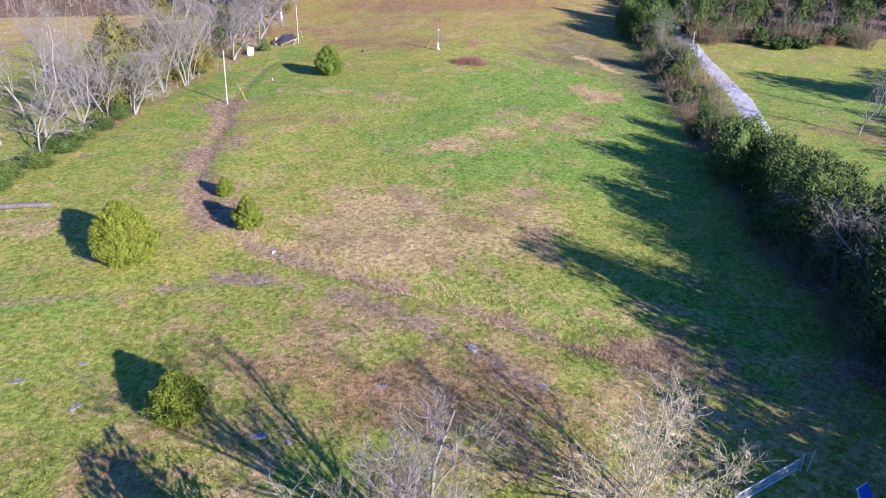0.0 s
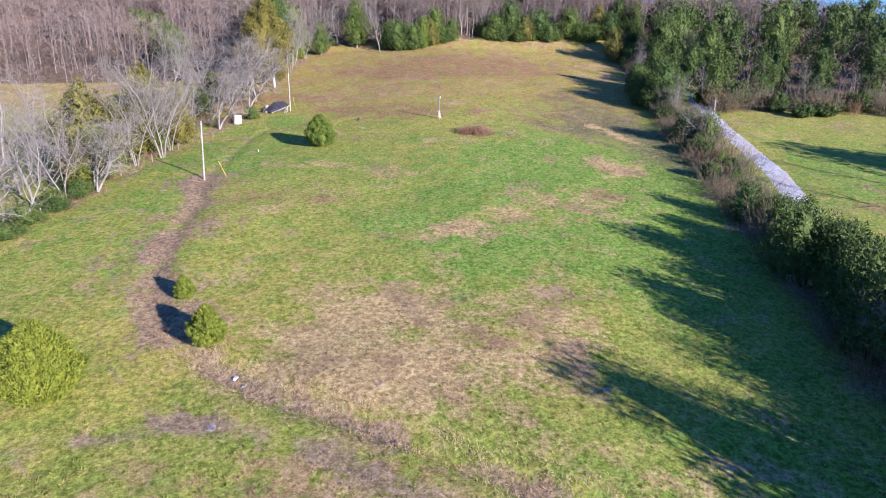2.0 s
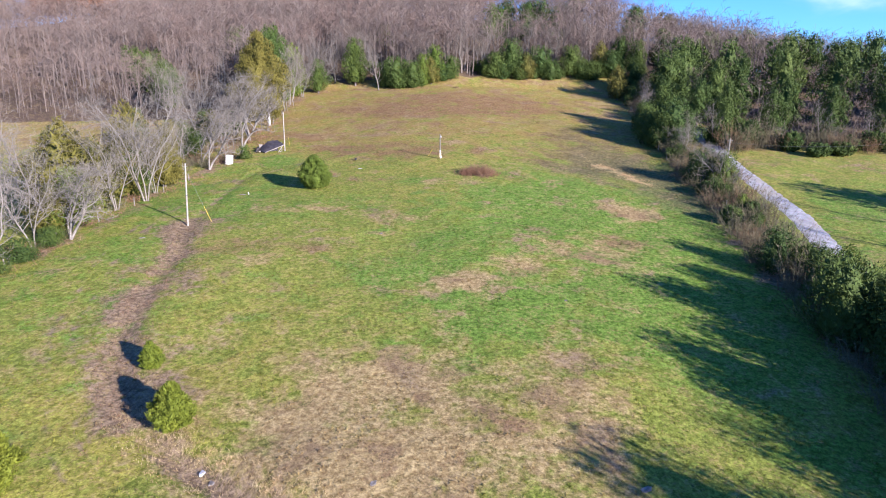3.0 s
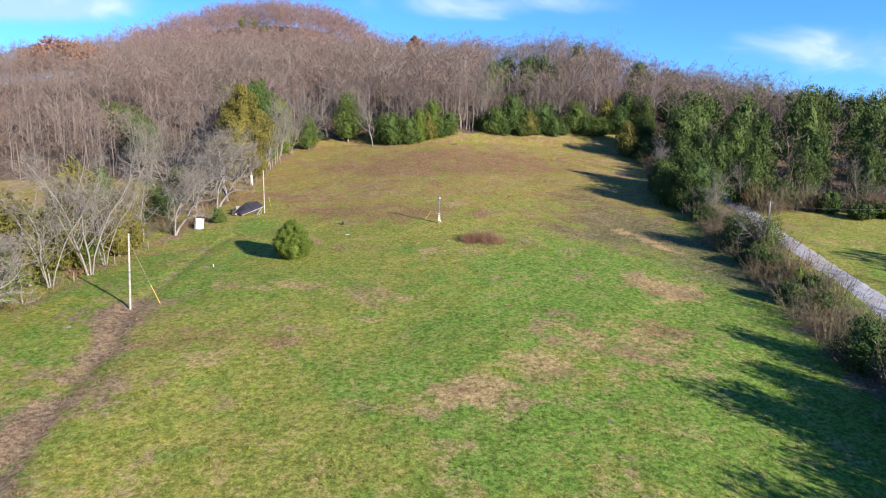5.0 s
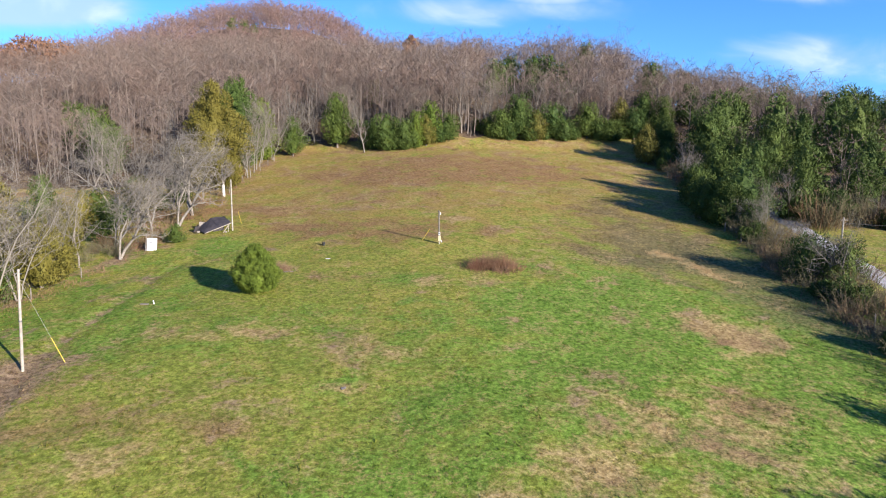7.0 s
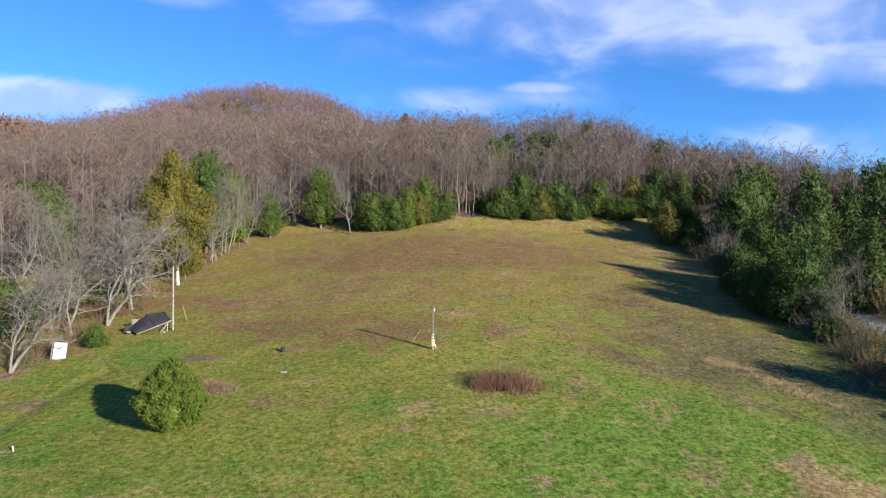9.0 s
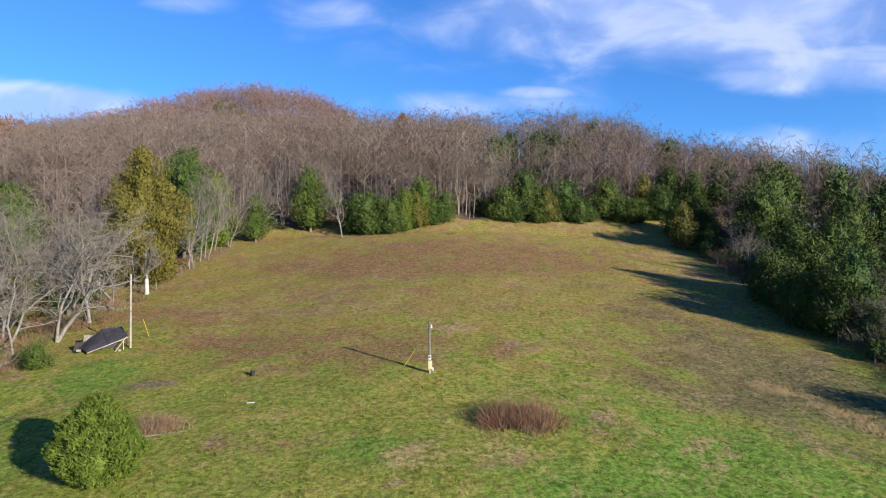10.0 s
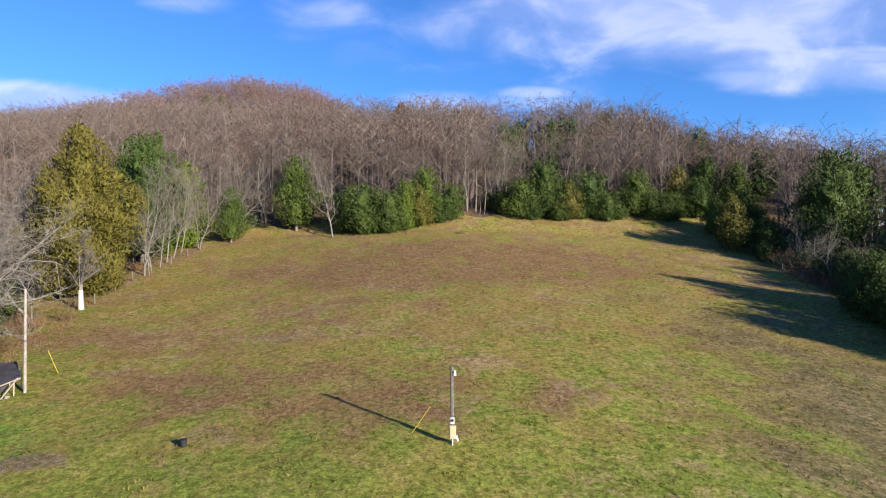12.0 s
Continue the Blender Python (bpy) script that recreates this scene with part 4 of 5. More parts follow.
# tall hedge row between meadow and lane, towards the near end
for proto, x, y, s, t in ((P_ROUND, 36.2, 85.2, 0.59, 0.95), (P_BUSH, 39.0, 83, 1.42, 1.0), (P_LIT, 39.6, 78.5, 0.54, 1.0), (P_ROUND, 36.4, 75.8, 0.68, 1.0), (P_ROUND, 40.6, 74.0, 0.56, 0.9), (P_ROUND, 33.6, 69.4, 0.85, 1.02), (P_ROUND, 38.2, 69.0, 0.75, 0.95), (P_ROUND, 37.4, 63.6, 0.75, 1.0), (P_ROUND, 34.6, 60.2, 0.79, 1.0), (P_ROUND, 38.4, 57.6, 0.70, 0.95),
                          (P_BROAD, 33.4, 53.6, 0.75, 1.02), (P_ROUND, 37.6, 52.0, 0.79, 0.95), (P_BROAD, 31.4, 32.4, 1.0, 1.04), (P_ROUND, 33.6, 49.4, 0.96, 0.95), (P_ROUND, 35.2, 63.0, 0.68, 1.0), (P_ROUND, 35.6, 71.4, 0.56, 1.0), (P_BROAD, 39.5, 41, 0.75, 1.0), (P_BROAD, 41.5, 33, 0.8, 0.9), (P_ROUND, 36.0, 48.0, 0.90, 0.9), (P_BROAD, 38.0, 45.5, 0.70, 1.0), (P_ROUND, 36.8, 38.6, 0.86, 0.95), (P_BROAD, 37.4, 33.5, 0.7, 1.0), (P_ROUND, 36.5, 29, 0.9, 1.0), (P_BROAD, 40.6, 48.6, 0.68, 1.0), (P_ROUND, 36.6, 66.4, 0.79, 0.95), (P_ROUND, 36.6, 57.0, 0.84, 0.95), (P_ROUND, 37.8, 72.6, 0.68, 0.95), (P_ROUND, 40.8, 66, 0.70, 0.95), (P_ROUND, 41, 60.4, 0.75, 0.95), (P_ROUND, 41.5, 54, 0.79, 0.95), (P_ROUND, 42.6, 47.4, 0.84, 0.95), (P_ROUND, 34.2, 42.6, 0.97, 0.9), (P_ROUND, 33.2, 37.2, 0.8, 0.9), (P_BROAD, 43.4, 40.6, 0.90, 1.0),
                          (P_SHADE, 36.5, 22, 0.90, 0.95), (P_SHADE, 32, 17, 0.75, 1.0), (P_SHADE, 33.5, 10, 0.90, 1.0), (P_SHADE, 43, 17, 1.00, 1.0), (P_SHADE, 40, 12, 0.90, 1.0), (P_SHADE, 46, 24, 0.90, 1.0), (P_BROAD, 46, 31, 0.9, 1.0), (P_SHADE, 28.5, 10, 0.60, 1.0),
                          (P_BUSH, 41.0, 99, 0.90, 0.9), (P_LIT, 41.6, 105, 0.34, 0.9), (P_BUSH, 42.4, 112, 1.08, 0.9), (P_ROUND, 41.9, 121.0, 0.68, 0.95), (P_ROUND, 44.8, 118.6, 0.62, 1.1), (P_BUSH, 41.4, 113.4, 1.15, 0.95), (P_BUSH, 44.4, 123.5, 1.32, 0.9), (P_BUSH, 45.2, 130, 1.08, 0.9), (P_BUSH, 45.0, 138.5, 1.08, 0.9),
                          (P_SHADE, 84.5, 98, 1.15, 1.0), (P_SHADE, 86, 70, 1.00, 1.0), (P_SHADE, 82, 60, 1.00, 1.0), (P_SHADE, 96, 106, 0.75, 1.0), (P_SHADE, 93, 93, 1.21, 1.0), (P_SHADE, 103, 90, 1.21, 1.0), (P_SHADE, 83, 84, 0.75, 1.0), (P_SHADE, 78, 71, 0.67, 1.0), (P_SHADE, 110, 100, 1.21, 1.0)):
    plant(proto, x, y, s, t)
# evergreens scattered up the hill
for x, y, s in HILL_GREENS:
    plant(P_FAR, x, y, s * 1.1, 0.85)
for x, y, h, r in OAKS:
    cedar(stand(x, y), gen, "oak holding russet winter leaves on the hillside", h, r, 420, 1.2, M_OAK, "russet oaks", point=0.35, trunk=0.3, name="oak_tree", core=False, sprays=4)

# bare trees of the left fence row
gen = np.random.default_rng(41)
B1 = bare_tree(stand(-53, 81.7), gen, "leafless pale-barked tree in the fence row", 16.0, 0.21, group="fence-row trees", first=0.2, kids=6, levels=2, twigs=3, spread=0.95, twig_width=0.02, crook=0.22)
B2 = bare_tree(stand(-44.6, 109.4), gen, "leafless tree with several pale stems in the fence row", 17.0, 0.14, trunk_mat=M_BARK_LICHEN, limb_mat=M_BARK_LICHEN, group="fence-row trees", forks=4, first=0.2, kids=5, levels=2, twigs=3, spread=0.95, fan=0.42, twig_width=0.02, crook=0.2)
B3 = bare_tree(stand(-42.5, 130.0), gen, "low spreading leafless tree in the fence row", 12.0, 0.2, trunk_mat=M_BARK_LICHEN, limb_mat=M_BARK_LICHEN, group="fence-row trees", forks=2, first=0.18, kids=6, levels=2, twigs=3, spread=1.15, up=0.14, fan=0.6, twig_width=0.018, crook=0.26)
B4 = bare_tree(stand(-42.3, 185), gen, "slender pale-stemmed leafless tree at the meadow's edge", 14.0, 0.12, trunk_mat=M_BARK_LICHEN, limb_mat=M_BARK_LICHEN, lean=0.04, first=0.3, kids=6, levels=2, twigs=4, spread=0.6, up=0.4, twig_width=0.022, crook=0.1, group="fence-row trees")
bare_tree(stand(-40.9, 166.8), gen, "leafless tree with a thick whitened trunk", 9.0, 0.34, trunk_mat=M_BARK_WHITE, group="fence-row trees", bare_to=0.2, lean=0.0, first=0.5, kids=6, levels=2, twigs=8, spread=1.0, crook=0.02)
bare_tree(stand(27.5, 13.0), gen, "tall leafless tree with a long clear trunk", 15.0, 0.26, group="near bare trees", first=0.4, kids=5, levels=2, twigs=4, spread=0.6, up=0.4, crook=0.1)
bare_tree(stand(-0.8, 20.1), gen, "leafless vase-shaped tree forking low into long limbs", 9.0, 0.21, trunk_mat=M_BARK_PALE, group="near bare trees", forks=4, first=0.3, kids=6, levels=2, twigs=6, spread=0.65, up=0.35, fan=0.5, twig_width=0.016, crook=0.10)
bare_tree(stand(9.2, 23.6), gen, "broad leafless thicket tree of fine buff twigs", 7.4, 0.075, trunk_mat=M_TWIG_BUFF, twig_mat=M_TWIG_BUFF, limb_mat=M_TWIG_BUFF, group="near bare trees", forks=8, first=0.25, kids=5, levels=2, twigs=3, spread=0.8, up=0.4, fan=0.85, twig_width=0.015, crook=0.12)
for proto, x, y, s in ((B1, -33, 216, 0.85), (B2, -29, 219.5, 0.9), (B1, -20.5, 214.5, 0.8), (B2, -6, 219, 0.85), (B1, 6, 220.5, 0.9), (B2, 11.5, 222, 0.85), (B1, 26, 226, 0.95), (B2, 35.5, 228, 0.9), (B1, 45, 231, 1.0), (B2, -38, 211, 0.8), (B1, -30, 232, 1.0), (B1, 18, 236, 1.0), (B3, -41.4, 146, 1.2), (B3, -41.6, 153.5, 1.4), (B3, -42.6, 161, 0.8), (B1, -47.2, 79.9, 0.65), (B3, -45.4, 91.2, 0.9), (B3, -46.6, 93.0, 0.85), (B1, -58, 80, 0.9), (B3, -50, 66, 0.9), (B3, -56, 73, 0.95), (B1, -50.5, 86.5, 0.85), (B1, -55, 91, 0.9), (B3, -50, 75, 0.9), (B2, -57, 99, 0.85), (B1, -62, 92, 0.9), (B1, -53, 61, 0.8), (B1, -60, 67, 0.8), (B3, -47.5, 99, 0.7), (B2, -46.2, 104, 0.8), (B2, -45.4, 114.5, 0.75), (B2, -48, 88.5, 0.7), (B1, -48.5, 93.5, 0.75),
                       (B2, -51, 116, 0.8), (B1, -45.8, 126.8, 0.6), (B3, -46, 136, 0.9), (B3, -43.5, 142.5, 0.9), (B3, -48.5, 148, 1.0), (B3, -46.5, 157, 1.2), (B3, -53, 152, 1.0), (B3, -55, 165, 1.0),
                       (B2, -59, 168, 0.8), (B1, -65, 166, 0.85), (B2, -66, 174, 0.85), (B1, -56, 176, 0.95), (B1, -72, 178, 0.9), (B2, -48.5, 128, 0.6),
                       (B4, -41.5, 191, 0.9), (B4, -41.0, 182.6, 0.95), (B4, -41.8, 194, 1.0), (B3, -42.6, 188.4, 0.75), (B2, -40.4, 201.5, 0.7), (B3, -37.6, 209.5, 0.9), (B4, -42.5, 199, 0.95), (B2, -42.5, 206, 0.75), (B4, -37, 213, 1.0), (B4, -40.5, 183, 0.6), (B4, -41.2, 188, 0.75), (B1, -18.8, 206.3, 0.8), (B4, 48.5, 168, 0.5), (B1, 46.0, 139.5, 0.45), (B3, 47.0, 133.5, 0.42), (B3, 43.6, 119.8, 0.60), (B1, 44.6, 118.2, 0.5), (B3, 43.2, 103, 0.32), (B1, 49, 300, 1.15), (B2, 64, 297, 1.0), (B1, 90, 296, 0.9), (B2, 20, 318, 0.95), (B1, 60, 88.6, 0.6), (B1, 68, 97, 0.7),
                       (B3, 35.2, 44, 0.8), (B3, 33.0, 46.5, 0.7), (B3, 32.4, 42.0, 0.75), (B1, 33.2, 40.2, 0.55), (B3, 31.6, 36.8, 0.7), (B2, 34.0, 35.5, 0.6), (B3, 29.5, 30.0, 0.6), (B3, 30.5, 26.0, 0.7), (B1, 29.0, 20.0, 0.6), (B1, 37.5, 45.5, 0.55), (B3, 34.5, 38.5, 0.75), (B3, 33.8, 51.5, 0.62), (B2, 38, 47, 0.55), (B3, 34.2, 56, 0.5), (B1, 32, 38, 0.45), (B3, 31.5, 33, 0.5),
                       (B2, 44, 26, 0.7), (B1, 50, 36, 0.65), (B1, -70, 120, 0.8), (B1, -74, 100, 0.7), (B1, 50.5, 176, 0.5), (B3, 51.8, 181, 0.55), (B1, 53, 187, 0.5), (B2, 49.5, 147, 0.5), (B3, 47.2, 143, 0.5), (B1, 45.0, 308, 1.2), (B2, 70, 306, 1.25), (B4, 56.5, 150.5, 0.55), (B4, 80, 152, 0.6), (B1, 88, 150, 0.5)):
    plant(proto, x, y, s)
for proto, x, y, s, t in ((P_ROUND, -47.6, 71, 0.5, 0.5), (P_BUSH, -46.9, 75.5, 1.26, 0.45), (P_ROUND, -47.6, 80, 0.56, 0.5), (P_BUSH, -46.4, 84.5, 1.20, 0.45), (P_ROUND, -46.6, 89.5, 0.5, 0.5), (P_LIT, -47.8, 92.5, 0.36, 0.8), (P_BUSH, -49, 67.5, 1.08, 0.7), (P_BRONZE, -49, 105, 1.10, 0.95), (P_ROUND, -51, 144, 0.6, 0.9), (P_BRONZE, -49.5, 153, 0.79, 0.9), (P_ROUND, -47.5, 163, 0.6, 0.9), (P_ROUND, -53, 159, 0.7, 0.9), (P_BRONZE, -52, 134, 0.88, 0.9), (P_ROUND, -56, 150, 0.7, 0.9), (P_BRONZE, -48.4, 111.5, 0.99, 1.0), (P_BUSH, -49, 139, 1.26, 0.8), (P_BUSH, -51, 149, 1.35, 0.8), (P_BUSH, -48.5, 157, 1.20, 0.8), (P_BRONZE, -54, 143, 0.79, 0.9), (P_BUSH, -52, 126, 1.35, 0.9), (P_ROUND, -50.5, 103, 0.5, 0.8), (P_BUSH, -49.5, 60, 0.96, 0.7), (P_BRONZE, -51.5, 101, 1.5, 0.85), (P_LIT, -47.8, 96.8, 0.95, 0.75), (P_BRONZE, -48.8, 94.0, 0.95, 0.62),
                          (P_BRONZE, -50, 117.5, 1.45, 1.0), (P_BRONZE, -55, 108, 1.32, 1.0), (P_ROUND, -48.3, 112.5, 0.85, 1.0), (P_BRONZE, -45.6, 119, 0.92, 0.9), (P_BRONZE, -46.2, 123, 0.75, 0.85), (P_BUSH, -48, 64.5, 1.02, 0.7), (P_BUSH, -48.5, 76, 1.08, 0.6), (P_BUSH, -53, 70, 1.20, 0.6), (P_BUSH, -48, 86, 1.20, 0.6), (P_BUSH, -38.3, 137.8, 1.08, 0.8),
                          (P_LIT, -44.5, 196, 0.8, 1.0), (P_TALL, -45.5, 192, 1.25, 1.1), (P_TALL, -48.5, 201, 1.3, 1.1), (P_LIT, -43.5, 203, 1.25, 1.1), (P_BRONZE, -49, 184, 1.76, 1.0), (P_TALL, -36.5, 206, 0.7, 1.0), (P_TALL, -72, 186, 0.9, 1.0), (P_TALL, -64, 150, 0.6, 1.0)):
    plant(proto, x, y, s, t)


# ---- brush, weeds, grass ----
def brush_shrub(m, gen, label, height, radius, stems, mat, group=""):
    """A leafless shrub: many thin stems fanning from the ground."""
    ob = thing("shrub", m, label, "shrub", group)
    g = Geo()
    az, tilt = gen.uniform(0, 6.28, stems), gen.uniform(0.05, 0.9, stems)
    base = np.stack([np.cos(az), np.sin(az), np.zeros(stems)], 1) * (gen.random(stems) * radius * 0.6)[:, None]
    d = np.stack([np.cos(az) * tilt, np.sin(az) * tilt, np.ones(stems)], 1)
    d /= np.linalg.norm(d, axis=1)[:, None]
    length = height * gen.uniform(0.6, 1.1, stems)
    tip = base + d * length[:, None]
    g.tubes(np.concatenate([base - [0, 0, 0.15], tip, np.full((stems, 1), 0.014), np.full((stems, 1), 0.004)], 1), 3)
    for _ in range(11):
        at = gen.uniform(0.15, 1.0, stems)[:, None]
        s = base + (tip - base) * at
        e = d + gen.normal(0, 0.6, (stems, 3))
        e /= np.linalg.norm(e, axis=1)[:, None]
        g.slivers(s, s + e * gen.uniform(0.12, 0.32, stems)[:, None] * height * 0.8, 0.03, gen)
    part("brushwood", g, mat, ob)
    return ob


gen = np.random.default_rng(53)
plant(P_SHADE, -8.2, 17.4, 0.45, 1.0)
S1 = brush_shrub(stand(45.3, 127), gen, "leafless brown brush along the lane", 2.8, 2.2, 52, M_TWIG_BROWN, "lane hedge")
S2 = brush_shrub(stand(43.5, 112), gen, "tangled grey-brown brush along the lane", 2.4, 2.4, 52, M_BRUSH, "lane hedge")
S3 = brush_shrub(stand(41.5, 97), gen, "low russet brush along the lane", 1.8, 2.2, 60, M_WEED_RED, "lane hedge")
S4 = brush_shrub(stand(44.6, 121), gen, "bushy olive-grey leafless shrub along the lane", 3.0, 1.9, 46, M_BRUSH, "lane hedge")
P_LOW = cedar(stand(42.5, 104), gen, "low dark green bush along the lane", 2.2, 2.0, 700, 0.24, M_CEDAR, "lane hedge", point=0.4, category="bush", name="bush")
for k in range(190):
    u = k / 189
    y = 56 + u * 150 + gen.normal(0, 0.5)
    thick = 2.6 if y < 145 else 1.0
    x = float(np.interp(y, hedge_line[:, 1], hedge_line[:, 0])) + gen.normal(0, 0.55) + (k % 3 - 1.0) * thick + (1.6 if y < 145 else 0.5)
    proto = (S1, S2, S4, S2, S4, S1, S2, S4, P_LOW)[int(gen.integers(9))] if y < 150 else (S3, S2)[int(gen.integers(2))]
    plant(proto, x, y, gen.uniform(0.9, 1.5), gen.uniform(0.6, 1.15))
for k in range(26):
    plant((S1, S2, S3)[k % 3], gen.uniform(29.5, 36) + 0.0, gen.uniform(30, 58), gen.uniform(0.8, 1.3), gen.uniform(0.8, 1.2))
for k in range(44):
    x = gen.uniform(57.5, 98)
    plant((S1, S4, S2, P_LOW)[k % 4], x, 149.5 - 0.10 * (x - 58) + gen.normal(0, 2.6), gen.uniform(1.0, 1.8), gen.uniform(0.8, 1.3))
for x, y, s in ((46.2, 128.8, 0.36), (46.0, 135, 0.4), (46.6, 139.5, 0.5), (44.6, 117, 0.3), (64, 151, 0.36), (71, 150, 0.4), (82, 150.5, 0.4), (90, 149, 0.4), (58.5, 152, 0.36)):
    plant(B3, x, y, s)
for x, y, s in ((67, 152.5, 0.26), (76, 152, 0.3), (86, 151.5, 0.28), (60, 153.5, 0.26)):
    plant(P_BUSH, x, y, s * 3, 0.9)
for k in range(30):
    y = 80 + k * 4.2 + gen.normal(0, 1)
    x = -47.5 if y < 155 else -43.6
    plant((S2, S3, S2)[k % 3], x + gen.normal(0, 0.9), y, gen.uniform(0.5, 0.9), gen.uniform(0.7, 1.1))
for k in range(34):
    y = 132 + gen.random() * 32
    plant((S2, S1, S3)[k % 3], -40.5 - gen.random() * 7 + 0.08 * (y - 145), y, gen.uniform(0.55, 1.05), gen.uniform(0.7, 1.1))
plant(S3, 3.8, 206.0, 0.7, 0.6)
for proto, x, y, s, t in ((S3, 5.8, 121.8, 0.85, 1.2), (S1, 4.4, 122.2, 0.5, 1.0), (S3, 3.2, 121.6, 0.6, 1.0), (S1, 7.0, 122.2, 0.5, 0.9), (S2, -20.8, 122.5, 0.5, 0.8)):
    plant(proto, x, y, s, t)


def stalks(name, places, gen, lo, hi, width, mat, label, category="weeds", lean=0.3):
    p = np.asarray(places)
    n = len(p)
    base = np.stack([p[:, 0], p[:, 1], land(p[:, 0], p[:, 1]) - 0.03], 1)
    d = np.stack([gen.normal(0, lean, n), gen.normal(0, lean, n), np.ones(n)], 1)
    h = gen.uniform(lo, hi, n)
    ob = part(name, Geo().slivers(base, base + d * h[:, None], width * gen.uniform(0.6, 1.4, n), gen), mat)
    return tagged(ob, label, category, kind="stuff")


def along(line, n, gen, wide):
    seg = np.hypot(*(line[1:] - line[:-1]).T)
    at = np.concatenate([[0], np.cumsum(seg)])
    u = gen.uniform(0, at[-1], n)
    p = np.stack([np.interp(u, at, line[:, 0]), np.interp(u, at, line[:, 1])], 1)
    return p + gen.normal(0, 1, (n, 2)) * wide


def patchy(p, gen, size, keep=0.55):
    """Thins places out in patches."""
    v = np.sin(p[:, 0] / size + 2.1 * np.sin(p[:, 1] / size * 0.8)) * np.sin(p[:, 1] / size * 1.1 + 1.7 * np.sin(p[:, 0] / size * 0.7))
    return p[gen.random(len(p)) < np.clip(keep + 0.75 * v, 0.04, 1)]


gen = np.random.default_rng(61)
stalks("ditch_weeds", patchy(along(DITCH, 11000, gen, 1.05), gen, 1.3, 0.4), gen, 0.06, 0.34, 0.028, M_WEED, "dead brown weeds filling a shallow ditch", lean=0.6)
stalks("ditch_weeds", patchy(along(DITCH[:7], 9000, gen, 2.5), gen, 0.9, 0.4), gen, 0.06, 0.32, 0.028, M_WEED_RED, "russet dead weeds spreading beside a ditch", lean=0.6)
stalks("ditch_straw", patchy(along(DITCH[5:] + np.array([0.4, 0.9]), 15000, gen, 0.7), gen, 0.7, 0.3), gen, 0.08, 0.36, 0.018, M_STRAW, "pale standing straw along a ditch bank", lean=0.6)
stalks("ditch_straw", patchy(along(DITCH[5:] - np.array([0.4, 0.9]), 9000, gen, 0.6), gen, 0.6, 0.25), gen, 0.08, 0.3, 0.018, M_STRAW, "pale standing straw along a ditch bank", lean=0.6)
stalks("hollow_weeds", patchy(np.stack([gen.normal(13.2, 2.6, 5000), gen.normal(37.6, 1.0, 5000)], 1), gen, 0.9, 0.5), gen, 0.1, 0.4, 0.025, M_WEED_RED, "russet dead weeds in a hollow of the ditch", lean=0.5)
stalks("hedge_weeds", patchy(along(hedge_line, 14000, gen, 1.7), gen, 2.0), gen, 0.15, 0.9, 0.05, M_WEED_RED, "russet dead weeds under the hedge", lean=0.5)
stalks("fence_row_weeds", patchy(along(np.array([(-48, 74), (-45.6, 92), (-44.6, 108), (-42.6, 128), (-40.8, 140), (-38.5, 150), (-40, 160), (-41, 180), (-40, 205), (-30, 210), (-8, 204.5), (4, 211), (14, 215), (30, 216), (50, 219)]), 12000, gen, 1.2), gen, 1.5), gen, 0.1, 0.6, 0.04, M_WEED_RED, "tan dead weeds along the fence row", lean=0.45)
stalks("straw_strip", patchy(along(np.array([(27.2, 131.5), (29.6, 127.5), (31.0, 124), (33.5, 119.5)]), 9000, gen, 0.75), gen, 0.9), gen, 0.08, 0.34, 0.026, M_STRAW, "pale uncut straw grass beside the hedge", lean=0.7)
for cx, cy, rx, ry, n0, hmax, mat, text in ((5.2, 121.9, 4.4, 3.0, 5200, 2.9, M_WEED_RED, "russet clump of tall dead weeds in the meadow"), (-20.4, 122.4, 3.0, 1.6, 2800, 2.0, M_WEED, "grey-tan clump of dead weeds in the meadow")):
    pts = np.stack([gen.normal(cx, rx * 0.36, n0), gen.normal(cy, ry * 0.40, n0)], 1)
    pts = patchy(pts, gen, 0.9, 0.6)
    n1 = len(pts)
    z0 = land(pts[:, 0], pts[:, 1])
    near = np.exp(-(((pts[:, 0] - cx) / rx) ** 2 + ((pts[:, 1] - cy) / ry) ** 2))
    lump = 0.72 + 0.28 * np.sin(pts[:, 0] * 2.3 + np.sin(pts[:, 1] * 1.9)) * np.cos(pts[:, 1] * 1.7 + 0.6)
    hh = hmax * (0.08 + 0.92 * near ** 1.6) * lump * gen.uniform(0.05, 1.0, n1) ** 1.3
    p0 = np.stack([pts[:, 0], pts[:, 1], z0 - 0.03], 1)
    dd = np.stack([gen.normal(0, 0.5, n1) + 0.3 * (pts[:, 0] - cx) / rx, gen.normal(0, 0.5, n1) + 0.3 * (pts[:, 1] - cy) / ry, np.ones(n1)], 1)
    tagged(part("weed_clump", Geo().slivers(p0, p0 + dd * hh[:, None], 0.035, gen), mat), text, "weeds", kind="stuff")

# grass blades over the meadow, coloured like the ground under them
gen = np.random.default_rng(67)
tufts, blades = 54000, 4
tc2 = np.stack([gen.uniform(-46, 42, tufts), 24 + 176 * gen.random(tufts) ** 1.35], 1)
tall = gen.uniform(0.07, 0.19, tufts) * (0.75 + 0.5 * (np.sin(tc2[:, 0] * 0.7 + 2 * np.sin(tc2[:, 1] * 0.4)) > 0.3))
n = tufts * blades
gp = np.repeat(tc2, blades, 0) + gen.normal(0, 0.10, (n, 2))
gz0 = land(gp[:, 0], gp[:, 1])
d = np.stack([gen.normal(0, 0.6, n), gen.normal(0, 0.6, n), np.ones(n)], 1)
base = np.stack([gp[:, 0], gp[:, 1], gz0 - 0.02], 1)
